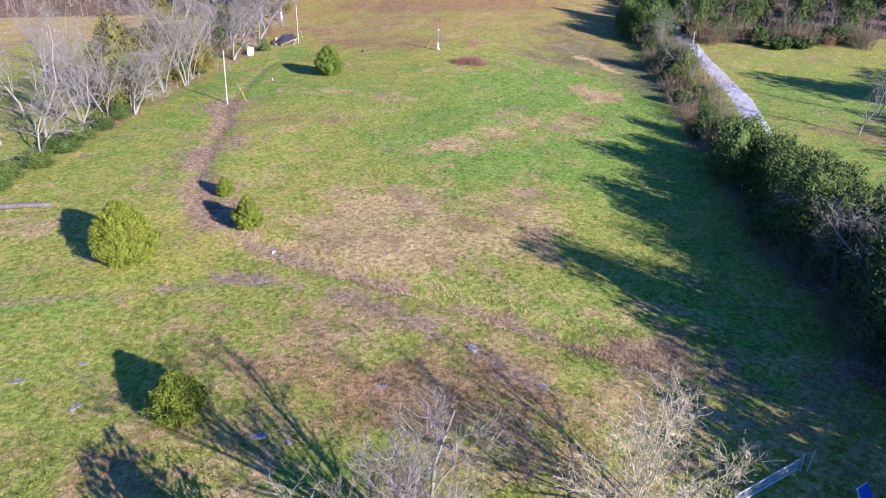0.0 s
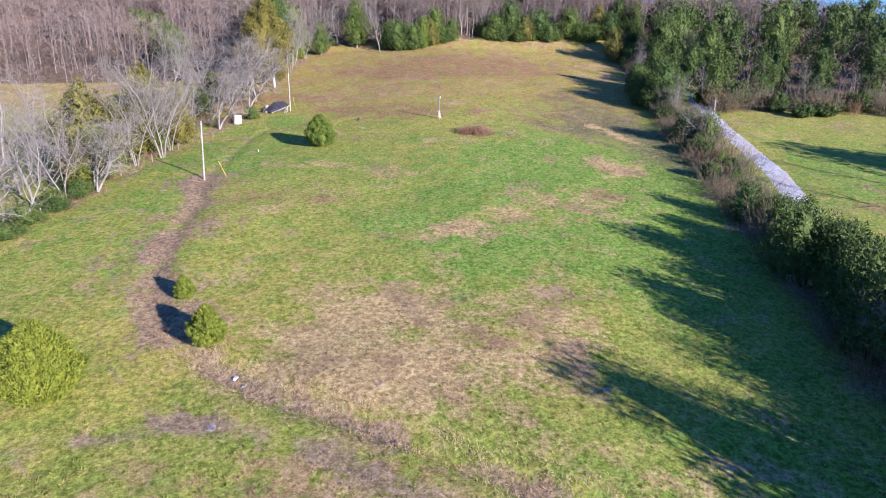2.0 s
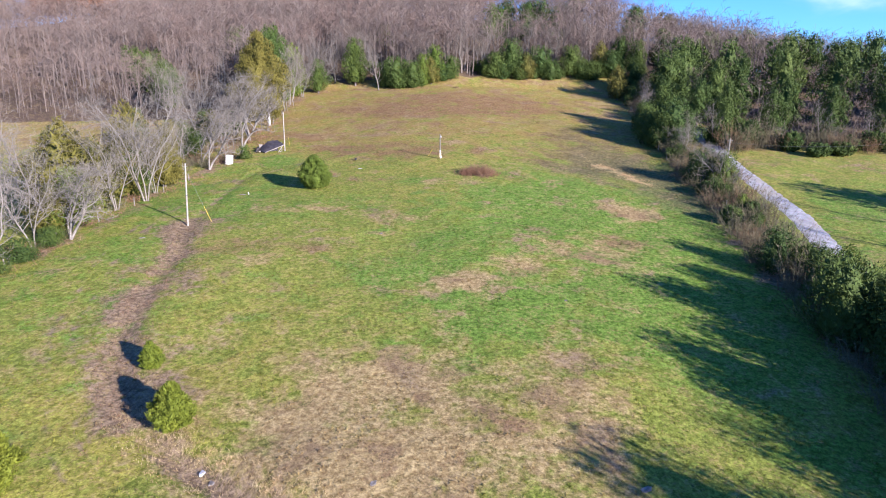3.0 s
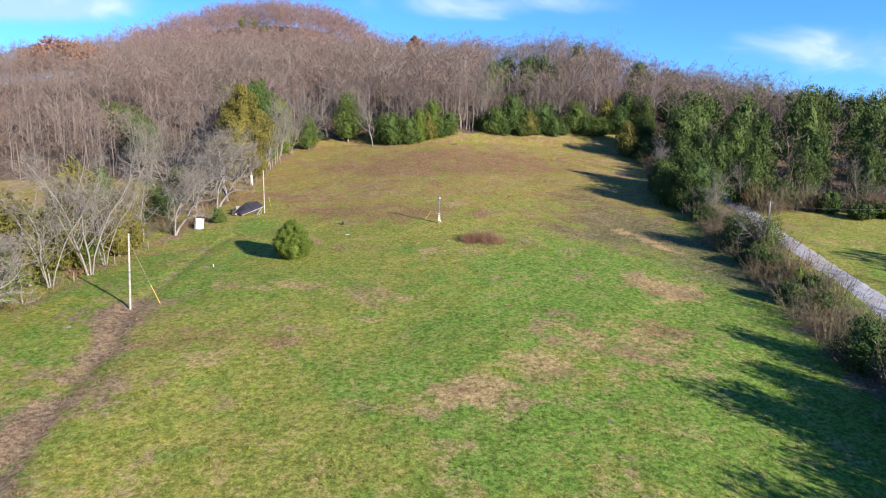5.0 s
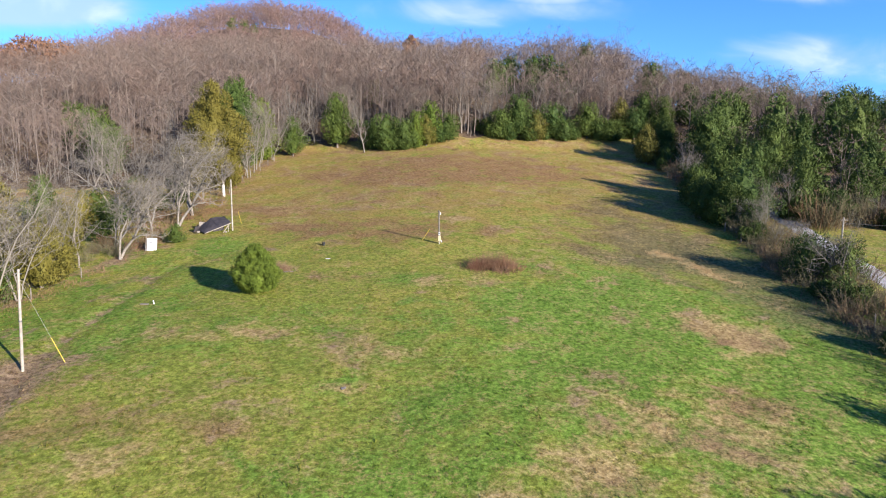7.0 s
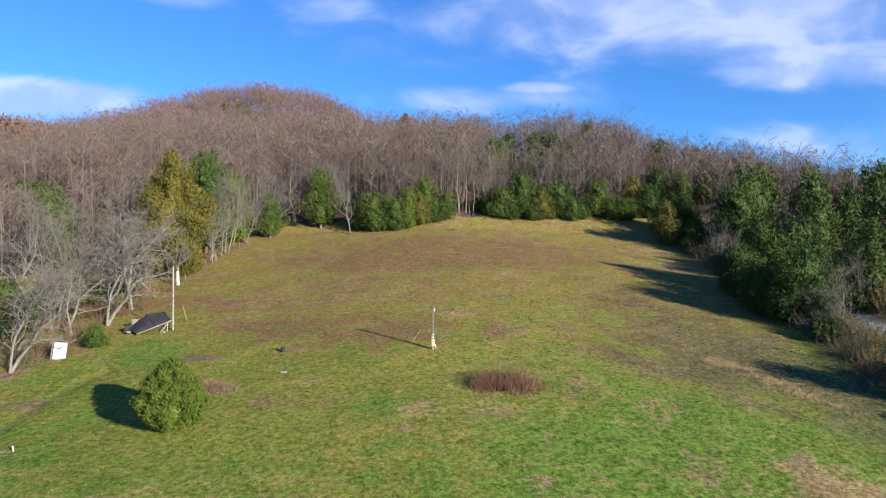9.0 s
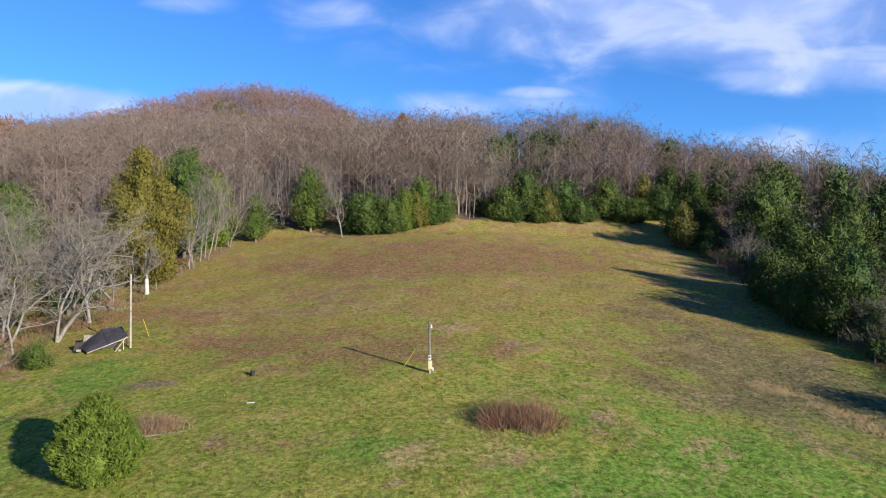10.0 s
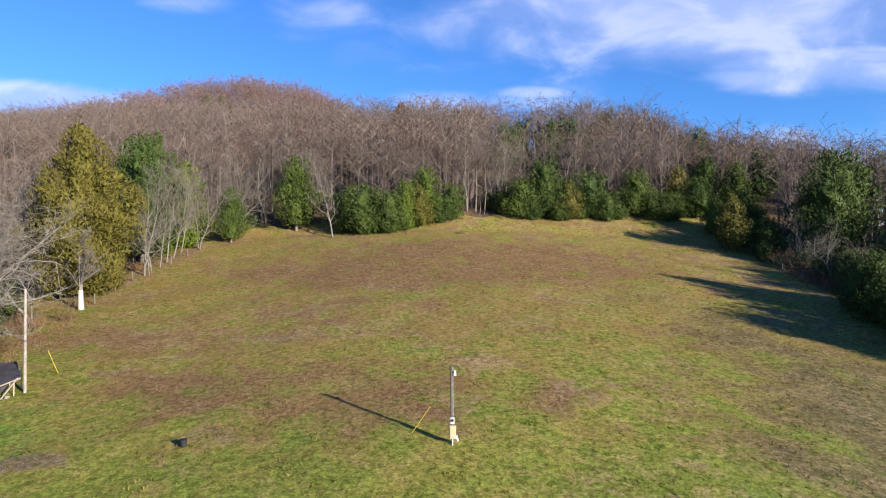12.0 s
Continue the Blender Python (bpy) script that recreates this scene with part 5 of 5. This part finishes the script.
grass = part("meadow_grass", Geo().slivers(base, base + d * (np.repeat(tall, blades) * gen.uniform(0.6, 1.1, n))[:, None], gen.uniform(0.035, 0.085, n), gen), M_GRASS)
tagged(grass, "short tufted winter grass, green and straw-coloured", "grass", kind="stuff")
ix = np.clip(np.searchsorted(xs, gp[:, 0]), 0, nx - 1)
iy = np.clip(np.searchsorted(ys, gp[:, 1]), 0, ny - 1)
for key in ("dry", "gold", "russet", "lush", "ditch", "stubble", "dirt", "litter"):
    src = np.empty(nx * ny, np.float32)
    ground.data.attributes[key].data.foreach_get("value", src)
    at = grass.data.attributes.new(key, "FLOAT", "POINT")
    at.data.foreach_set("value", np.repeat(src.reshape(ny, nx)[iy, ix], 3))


# ---- things people left here ----
def moved(geo, m):
    geo.v = [np.array([tuple(m @ Vector(p)) for p in v]) for v in geo.v]
    return geo


def rod(points, r0, r1=None, sides=8):
    """A round rod through points, tapering, with closed ends."""
    r1 = r0 if r1 is None else r1
    k = len(points) - 1
    g = Geo()
    g.tubes([(*points[i], *points[i + 1], r0 + (r1 - r0) * i / k, r0 + (r1 - r0) * (i + 1) / k) for i in range(k)], sides)
    for p, q, r in ((points[0], points[1], r0), (points[-1], points[-2], r1)):
        d = (Vector(p) - Vector(q)).normalized()
        a = d.orthogonal().normalized()
        b = d.cross(a)
        ring = [tuple(Vector(p) + (a * math.cos(t) + b * math.sin(t)) * r) for t in np.arange(sides) * 2 * math.pi / sides]
        g.put([tuple(Vector(p) + d * r * 0.15)] + ring, [(0, 1 + i, 1 + (i + 1) % sides) for i in range(sides)])
    return g


M_YELLOW = plain_mat("yellow_plastic", (0.5332, 0.3784, 0.043), (0.645, 0.4816, 0.086), 4.0, 0.5)
M_STEEL = plain_mat("galvanised_steel", (0.3612, 0.3698, 0.3784), (0.5332, 0.5418, 0.5504), 8.0, 0.45, 0.8, 0.5, 0.002)
M_DARKPIPE = plain_mat("dark_pipe", (0.043, 0.043, 0.043), (0.086, 0.0817, 0.0774), 8.0, 0.6)
M_BEIGE = plain_mat("beige_paint", (0.3612, 0.3053, 0.1806), (0.4472, 0.387, 0.2494), 6.0, 0.55)
M_GREYBOX = plain_mat("pale_grey_paint", (0.43, 0.43, 0.4128), (0.5676, 0.5676, 0.5504), 6.0, 0.5)
M_GLASS = plain_mat("meter_glass", (0.0258, 0.0258, 0.0301), (0.0516, 0.0516, 0.0602), 6.0, 0.08, 0.0, 0.6, 0.0)
M_WHITE = plain_mat("white_enamel", (0.3096, 0.3096, 0.3182), (0.4644, 0.4644, 0.473), 1.5, 0.5)
M_ROOF = plain_mat("dark_roofing", (0.02924, 0.0258, 0.02838), (0.0645, 0.0559, 0.05848), 1.6, 0.6)
M_LUMBER = plain_mat("pale_lumber", (0.258, 0.2193, 0.172), (0.387, 0.344, 0.2838), 4.0)
M_BLUE = plain_mat("blue_paint", (0.0258, 0.0602, 0.258), (0.043, 0.086, 0.344), 4.0, 0.5)
M_BLACK = plain_mat("black_rubber", (0.0129, 0.0129, 0.0129), (0.0258, 0.0258, 0.0258), 6.0, 0.6)
M_LOG = plain_mat("dark_weathered_log", (0.055, 0.047, 0.04), (0.125, 0.108, 0.092), 5.0)
M_WIRE = plain_mat("wire", (0.086, 0.086, 0.086), (0.172, 0.172, 0.172), 8.0, 0.5, 0.6)


def utility_pole(x, y, height, label, lean=(0, 0), guy=None, mark=2.2, bar=0.0, group="poles", r=0.105):
    ob = thing("utility_pole", pose(x, y, ground_at(x, y)), label, "pole", group)
    n = 5
    pts = [(lean[0] * i / n, lean[1] * i / n, -0.5 + (height + 0.5) * i / n) for i in range(n + 1)]
    part("pole", rod(pts, r * 1.15, r * 0.85, 10), M_POLE, ob, smooth=True)
    part("band", rod([(lean[0] * 0.5, lean[1] * 0.5, height * 0.5 - 0.06), (lean[0] * 0.5, lean[1] * 0.5, height * 0.5 + 0.06)], r * 1.22, sides=10), M_WIRE, ob)
    part("top_bolt", rod([(lean[0] * 0.96 - 0.25, lean[1], height - 0.35), (lean[0] * 0.96 + 0.25, lean[1], height - 0.35)], 0.02, sides=6), M_STEEL, ob)
    if bar:
        part("crossarm", Geo().box((bar, 0.09, 0.11), pose(lean[0], lean[1] - r, height - 0.3)), M_OLDWOOD, ob)
    if guy:
        foot = Vector((guy[0] - x, guy[1] - y, ground_at(*guy) - ground_at(x, y)))
        top = Vector((lean[0] * 0.9, lean[1] * 0.9, height * 0.9))
        part("guy_wire", rod([tuple(foot), tuple(top)], 0.008, sides=4), M_WIRE, ob)
        u = (top - foot).normalized()
        part("guy_marker", rod([tuple(foot + u * 0.1), tuple(foot + u * (0.1 + mark))], 0.022, sides=8), M_YELLOW, ob, "yellow plastic guy-wire sleeve")
    return ob


utility_pole(-33.4, 96.7, 8.0, "weathered pale wooden utility pole at the ditch's end", (0.45, 0), (-30.6, 97.6), 2.2)
utility_pole(-31.8, 142.8, 7.55, "weathered pale wooden pole beside a collapsed shed", (0.1, 0), (-31.6, 146.6), 2.3)
utility_pole(47.8, 124.2, 7.0, "thin pale utility pole standing in the lane hedge", (0.1, 0), None, bar=0.9, r=0.10)

# service pole with its meter
mx, my = -1.0, 131.3
ob = thing("meter_pole", pose(mx, my, ground_at(mx, my)), "slim electric service pole with a meter and a beige panel", "pole")
part("pole", rod([(0.02, 0.1, -0.4), (0.02, 0.1, 4.35)], 0.07, 0.06, 10), M_OLDWOOD, ob, smooth=True)
part("conduit", rod([(-0.055, 0.0, 0.3), (-0.055, 0.0, 4.1), (-0.05, 0.0, 4.25)], 0.045, sides=8), M_DARKPIPE, ob, "dark riser conduit")
part("weatherhead", moved(Geo().box((0.14, 0.18, 0.24), Matrix(), 0.6), pose(-0.07, -0.03, 4.33, 25)), M_DARKPIPE, ob)
part("lamp", moved(Geo().box((0.16, 0.14, 0.30), Matrix(), 0.7), pose(0.16, 0.02, 4.0, 15)), M_GREYBOX, ob)
panel = part("panel", Geo().box((0.36, 0.16, 0.74), pose(0.02, -0.06, 0.72)), M_BEIGE, ob, "beige breaker panel")
part("panel_door", Geo().box((0.30, 0.02, 0.62), pose(0.02, -0.15, 0.73)), M_BEIGE, panel)
meter = part("meter_base", Geo().box((0.24, 0.12, 0.36), pose(0.0, -0.05, 1.36)), M_GREYBOX, ob, "pale meter base")
part("meter_dial", rod([(0, -0.11, 1.40), (0, -0.20, 1.40)], 0.085, 0.075, 14), M_GLASS, meter, "dark round glass meter")
part("outlet_box", moved(Geo().box((0.12, 0.10, 0.34), Matrix()), pose(0.27, -0.03, 0.36, 0, -14)), M_WHITE, ob)
part("post_foot", rod([(0.0, -0.06, -0.2), (0.0, -0.06, 0.38)], 0.03, sides=8), M_GREYBOX, ob)
foot = Vector((-2.3, 1.5, ground_at(mx - 2.3, my + 1.5) - ground_at(mx, my)))
u = (Vector((0, 0.1, 3.9)) - foot).normalized()
part("guy_wire", rod([tuple(foot), (0, 0.1, 3.9)], 0.006, sides=4), M_WIRE, ob)
part("guy_marker", rod([tuple(foot + u * 0.05), tuple(foot + u * 2.1)], 0.022, sides=8), M_YELLOW, ob, "faded yellow guy-wire sleeve")

# power line along the lane
wire = Geo()
for a3, b3 in (((47.9, 124.2, ground_at(47.8, 124.2) + 6.35), (88, 131, ground_at(88, 131) + 6.0)),):
    p, q = Vector(a3), Vector(b3)
    pts = [tuple(p.lerp(q, i / 16) - Vector((0, 0, 1.0 * 4 * (i / 16) * (1 - i / 16)))) for i in range(17)]
    wire.tubes([(*pts[i], *pts[i + 1], 0.012, 0.012) for i in range(16)], 4)
tagged(part("overhead_wire", wire, M_WIRE), "thin dark overhead wire strung from a pole", "wire")

# collapsed shed
sx, sy = -35.5, 142.6
ob = thing("collapsed_shed", pose(sx, sy, ground_at(sx, sy)), "collapsed shed, its dark roof fallen onto the grass", "shed")


def sheet(corners, steps, thick, sag):
    """A sagging sheet between four corners: near left, near right, far right, far left."""
    a, b_, c, d = (Vector(p) for p in corners)
    v, f = [], []
    for side in (0, 1):
        for j in range(steps + 1):
            for i in range(steps + 1):
                u, t = i / steps, j / steps
                p = a.lerp(b_, u).lerp(d.lerp(c, u), t)
                p.z += -sag * 16 * u * (1 - u) * t * (1 - t) + 0.035 * math.sin(9 * u + 4 * t) - thick * side
                v.append(tuple(p))
    k = steps + 1
    for side in (0, 1):
        for j in range(steps):
            for i in range(steps):
                p = side * k * k + j * k + i
                q = [(p, p + 1, p + k), (p + 1, p + k + 1, p + k)]
                f += q if side == 0 else [t[::-1] for t in q]
    rim = [i for i in range(k)] + [i * k + k - 1 for i in range(1, k)] + [k * k - 1 - i for i in range(1, k)] + [(k - 1 - i) * k for i in range(1, k)]
    for p, q in zip(rim[:-1], rim[1:]):
        f += [(p, p + k * k, q), (q, p + k * k, q + k * k)]
    return Geo().put(v, f)


RA, RB, RC, RD, RE, RF = (0.2, -1.5, 0.02), (3.75, -0.3, 1.45), (1.9, 2.1, 2.15), (-1.7, 0.5, 0.2), (0.0, 1.7, 1.95), (2.1, -1.1, 0.75)
part("roof_half", sheet((RA, RF, RE, RD), 6, 0.07, -0.16), M_ROOF, ob, "dark weathered roofing, sagging")
part("roof_half", sheet((RF, RB, RC, RE), 6, 0.07, -0.10), M_ROOF, ob, "dark weathered roofing, sagging")
part("verge_board", rod([tuple(Vector(RA) + Vector((0.05, -0.05, -0.06))), tuple(Vector(RF) + Vector((0, -0.06, -0.08))), tuple(Vector(RB) + Vector((0.03, -0.05, -0.08)))], 0.045, sides=4), M_LUMBER, ob, "pale edge board")
for p, q in (((3.6, -0.4, 1.4), (2.6, -0.9, -0.15)), ((3.2, -0.2, 1.4), (3.25, -0.35, -0.2)), ((3.0, 0.9, 1.9), (3.0, 0.9, -0.2)), ((1.5, 1.8, 2.0), (1.5, 1.9, -0.2))):
    part("prop", rod([p, q], 0.045, sides=4), M_LUMBER, ob, "pale leaning timber prop")
part("rafter", rod([(-0.8, 0.3, 0.45), (3.2, 0.2, 1.55)], 0.06, sides=4), M_OLDWOOD, ob)
part("rafter", rod([(0.1, 1.0, 1.0), (2.4, 1.3, 1.7)], 0.06, sides=4), M_OLDWOOD, ob)
part("wall_panel", moved(Geo().box((2.6, 0.08, 1.3), Matrix()), pose(-0.5, 1.8, 0.6, -25, 8, 25)), M_OLDWOOD, ob, "grey fallen board wall")
part("wall_panel", moved(Geo().box((1.6, 0.08, 1.0), Matrix()), pose(-1.5, 0.7, 0.35, 30, 0, 60)), M_ROOF, ob, "dark fallen wall piece")
part("wall_panel", moved(Geo().box((1.5, 0.08, 1.2), Matrix()), pose(1.6, 0.3, 0.35, 8, 0, 20)), M_ROOF, ob, "grey fallen board wall")
part("rubble_block", Geo().box((0.4, 0.3, 0.24), pose(-1.0, -0.8, 0.12, 5, 8, 20)), M_ROCK, ob)
part("rubble_block", Geo().box((0.3, 0.25, 0.2), pose(3.0, -0.7, 0.08, 5, 8, 50)), M_ROCK, ob)

# white sheet leaning at the fence row
ob = thing("white_panel", pose(-40.1, 134.1, ground_at(-40.1, 134.1), -10, 7, 24), "large white metal panel leaning at the fence row", "panel")
part("sheet", Geo().box((1.2, 0.08, 1.75), pose(0.05, 0, 0.85)), M_WHITE, ob)
for k in range(3):
    part("rib", Geo().box((0.05, 0.04, 1.65), pose(-0.35 + 0.4 * k, -0.05, 0.85)), M_WHITE, ob)
part("frame_post", Geo().box((0.12, 0.14, 2.2), pose(-0.68, 0.02, 1.0)), M_OLDWOOD, ob, "grey wooden post")
part("top_rail", Geo().box((0.9, 0.08, 0.07), pose(-0.75, 0.05, 2.02, 0, -6, 0)), M_OLDWOOD, ob)

# fence rows: grey posts with two strands
def fence(name_label, line, gap, group, lean=4.0):
    ob = thing("wire_fence", pose(0, 0, 0), name_label, "fence", group)
    seg = np.hypot(*(line[1:] - line[:-1]).T)
    at = np.concatenate([[0], np.cumsum(seg)])
    tops = []
    gen = np.random.default_rng(71)
    for d in np.arange(0, at[-1], gap):
        x, y = float(np.interp(d, at, line[:, 0])), float(np.interp(d, at, line[:, 1]))
        h = gen.uniform(1.15, 1.5)
        lx, ly = gen.normal(0, 0.07), gen.normal(0, 0.07)
        z = ground_at(x, y)
        part("post", rod([(x, y, z - 0.4), (x + lx, y + ly, z + h)], 0.075, 0.06, 7), M_OLDWOOD, ob)
        tops.append((x + lx * 0.8, y + ly * 0.8, z))
    for hgt in (0.45, 0.95):
        part("strand", Geo().tubes([(*p[:2], p[2] + hgt, *q[:2], q[2] + hgt, 0.008, 0.008) for p, q in zip(tops[:-1], tops[1:])], 3), M_WIRE, ob, "rusty fence wire")
    return ob


fence("old wire fence on grey wooden posts", np.array([(-47.0, 82), (-45.0, 104), (-43.2, 124), (-42.0, 130.5)]), 8.2, "field fences")
fence("old wire fence on pale wooden posts", np.array([(-40.6, 169), (-41.2, 183), (-40.0, 192), (-39.5, 205)]), 5.2, "field fences")
fence("wire fence at the hedge by the lane", np.array([(33.5, 60), (37.5, 88), (41.0, 110), (42.0, 128), (42.4, 141.6), (45, 156), (48.5, 178), (50.5, 196)]), 6.0, "field fences")

# gate near the start
gx0, gy0, gx1, gy1 = 15.0, 24.2, 19.6, 26.8
gz = ground_at(gx0, gy0)
ob = thing("field_gate", pose(gx0, gy0, gz, 0, 0, math.degrees(math.atan2(gy1 - gy0, gx1 - gx0))), "galvanised mesh field gate standing in shade", "gate")
glen = math.hypot(gx1 - gx0, gy1 - gy0)
for z in (0.15, 0.85):
    part("rail", rod([(0, 0, z), (glen, 0, z)], 0.035, sides=8), M_STEEL, ob)
for x in (0.0, glen / 2, glen):
    part("upright", rod([(x, 0, 0.12), (x, 0, 0.88)], 0.03, sides=8), M_STEEL, ob)
mesh = []
for k in range(1, 44):
    x = glen * k / 44
    mesh.append((x, 0, 0.16, x, 0, 0.84, 0.006, 0.006))
for k in range(1, 11):
    z = 0.15 + 0.7 * k / 11
    mesh.append((0, 0, z, glen, 0, z, 0.006, 0.006))
part("mesh_infill", Geo().tubes(mesh, 3), M_STEEL, ob, "galvanised wire mesh")
part("gate_post", rod([(glen + 0.25, 0, -0.4), (glen + 0.25, 0, 1.05)], 0.07, sides=8), M_STEEL, ob)
part("gate_post", rod([(-0.25, 0, -0.4), (-0.25, 0, 1.0)], 0.08, sides=8), M_OLDWOOD, ob)
part("hinge", rod([(-0.22, 0, 0.7), (0.04, 0, 0.7)], 0.025, sides=6), M_STEEL, ob)
ob = thing("wooden_stake", pose(20.2, 26.9, ground_at(20.2, 26.9), 0, 6, 0), "pale bare stake in shaded grass", "stake")
part("shaft", rod([(0, 0, -0.3), (0, 0, 1.4)], 0.045, 0.04, 6), M_LUMBER, ob)
ob = thing("blue_board", pose(21.9, 24.7, ground_at(21.9, 24.7), 0, 0, 30), "blue board with a pale rim on two legs", "sign")
part("board", moved(Geo().box((0.9, 0.05, 0.7), Matrix()), pose(0, 0, 0.75, -35)), M_BLUE, ob)
part("rim", moved(Geo().box((0.98, 0.03, 0.78), Matrix()), pose(0, 0.03, 0.73, -35)), M_GREYBOX, ob)
for x in (-0.35, 0.35):
    part("leg", rod([(x, 0.15, -0.2), (x, 0.05, 0.8)], 0.025, sides=6), M_STEEL, ob)


# limestone showing through the turf
def ledge(x, y, size, gen, label, mat=None, flat=0.22):
    ob = thing("rock", pose(x, y, ground_at(x, y) - 0.02, 0, 0, float(gen.uniform(0, 360))), label, "rock", "limestone ledges")
    bm = bmesh.new()
    bmesh.ops.create_icosphere(bm, subdivisions=3, radius=0.5)
    off = gen.uniform(0, 50, 3)
    for q in bm.verts:
        d = noise.fractal(q.co * 2.2 + Vector(off), 0.6, 2.0, 4)
        q.co *= 1 + 0.45 * d
        q.co = Vector((q.co.x * size, q.co.y * size * 0.55, max(-0.3, min(q.co.z, 0.22)) * size * flat))
    bmesh.ops.triangulate(bm, faces=bm.faces[:])
    bm.verts.index_update()
    g = Geo().put([tuple(q.co) for q in bm.verts], [[q.index for q in t.verts] for t in bm.faces])
    bm.free()
    part("slab", g, mat or M_ROCK, ob)
    return ob


gen = np.random.default_rng(83)
for x, y, s in ((-15.1, 45.9, 1.3), (2.0, 36.9, 1.6), (6.4, 33.0, 1.1), (-5.0, 50.3, 0.9), (10.6, 50.0, 1.0), (10.9, 75.4, 0.8), (-8.4, 93.8, 0.9), (-27.4, 33.5, 1.4), (-22.5, 31.2, 1.3), (-10.6, 28.7, 1.5), (-8.8, 28.4, 1.1), (-24.2, 35.4, 1.0), (-12.8, 44.2, 0.5), (-4.0, 33.0, 1.0), (5.0, 29.5, 0.8), (-36.6, 91.2, 1.1), (0.5, 39.6, 0.6)):
    ledge(x, y, s * 0.75, gen, "flat grey limestone slab showing through turf")
ledge(-15.4, 52.0, 0.65, gen, "white limestone block in the ditch", M_WHITE, 0.5)
ledge(-14.6, 51.2, 0.6, gen, "pale limestone block in the ditch", M_ROCK, 0.5)

# fallen log, stub, bucket, bits
ob = thing("fallen_log", pose(-42.6, 60.0, ground_at(-42.6, 60.0) + 0.12, 0, 0, 10), "long grey weathered log lying in grass", "log")
part("log", rod([(-3.2, 0, 0.1), (-1, 0.12, 0.14), (1, 0.05, 0.12), (2.4, -0.1, 0.1)], 0.34, 0.22, 10), M_LOG, ob, smooth=True)
part("branch_stub", rod([(0.6, 0.1, 0.2), (1.0, 0.7, 0.35)], 0.09, 0.05, 7), M_LOG, ob)
part("slab_plank", Geo().box((3.8, 0.5, 0.12), pose(-0.9, 0.62, 0.0, 2, 2, 4)), M_LOG, ob)
ob = thing("pipe_stub", pose(-30.0, 112.0, ground_at(-30.0, 112.0)), "short white pipe stub with scraps in grass", "pipe")
part("pipe", rod([(0, 0, -0.2), (-0.10, 0, 0.36)], 0.055, sides=10), M_GREYBOX, ob)
part("scrap", Geo().box((0.8, 0.25, 0.08), pose(-0.9, -0.2, 0.04, 3, 4, 10)), M_OLDWOOD, ob)
ob = thing("bucket", pose(-16.5, 132.9, ground_at(-16.5, 132.9)), "small black bucket standing in grass", "bucket")
part("body", rod([(0, 0, 0), (0, 0, 0.42)], 0.17, 0.22, 14), M_BLACK, ob)
part("handle", rod([(-0.22, 0, 0.42), (-0.15, 0.1, 0.58), (0.15, 0.1, 0.58), (0.22, 0, 0.42)], 0.012, sides=5), M_BLACK, ob)
ob = thing("scrap_board", pose(-14.9, 126.6, ground_at(-14.9, 126.6) + 0.05, 3, 4, 25), "small white scrap board lying in grass", "scrap")
part("board", Geo().box((0.6, 0.18, 0.04), Matrix()), M_WHITE, ob)
ob = thing("dead_branch", pose(-19.3, 120.9, ground_at(-19.3, 120.9) + 0.12, 0, 0, 14), "pale dead branch lying beside weeds", "branch")
part("limb", rod([(-1.4, 0, 0), (0, 0.08, 0.08), (1.3, 0.3, 0.1), (1.6, 0.3, 0.15)], 0.045, 0.02, 6), M_OLDWOOD, ob)
part("side_limb", rod([(0, 0.08, 0.08), (0.7, -0.35, 0.25)], 0.03, 0.012, 5), M_OLDWOOD, ob)
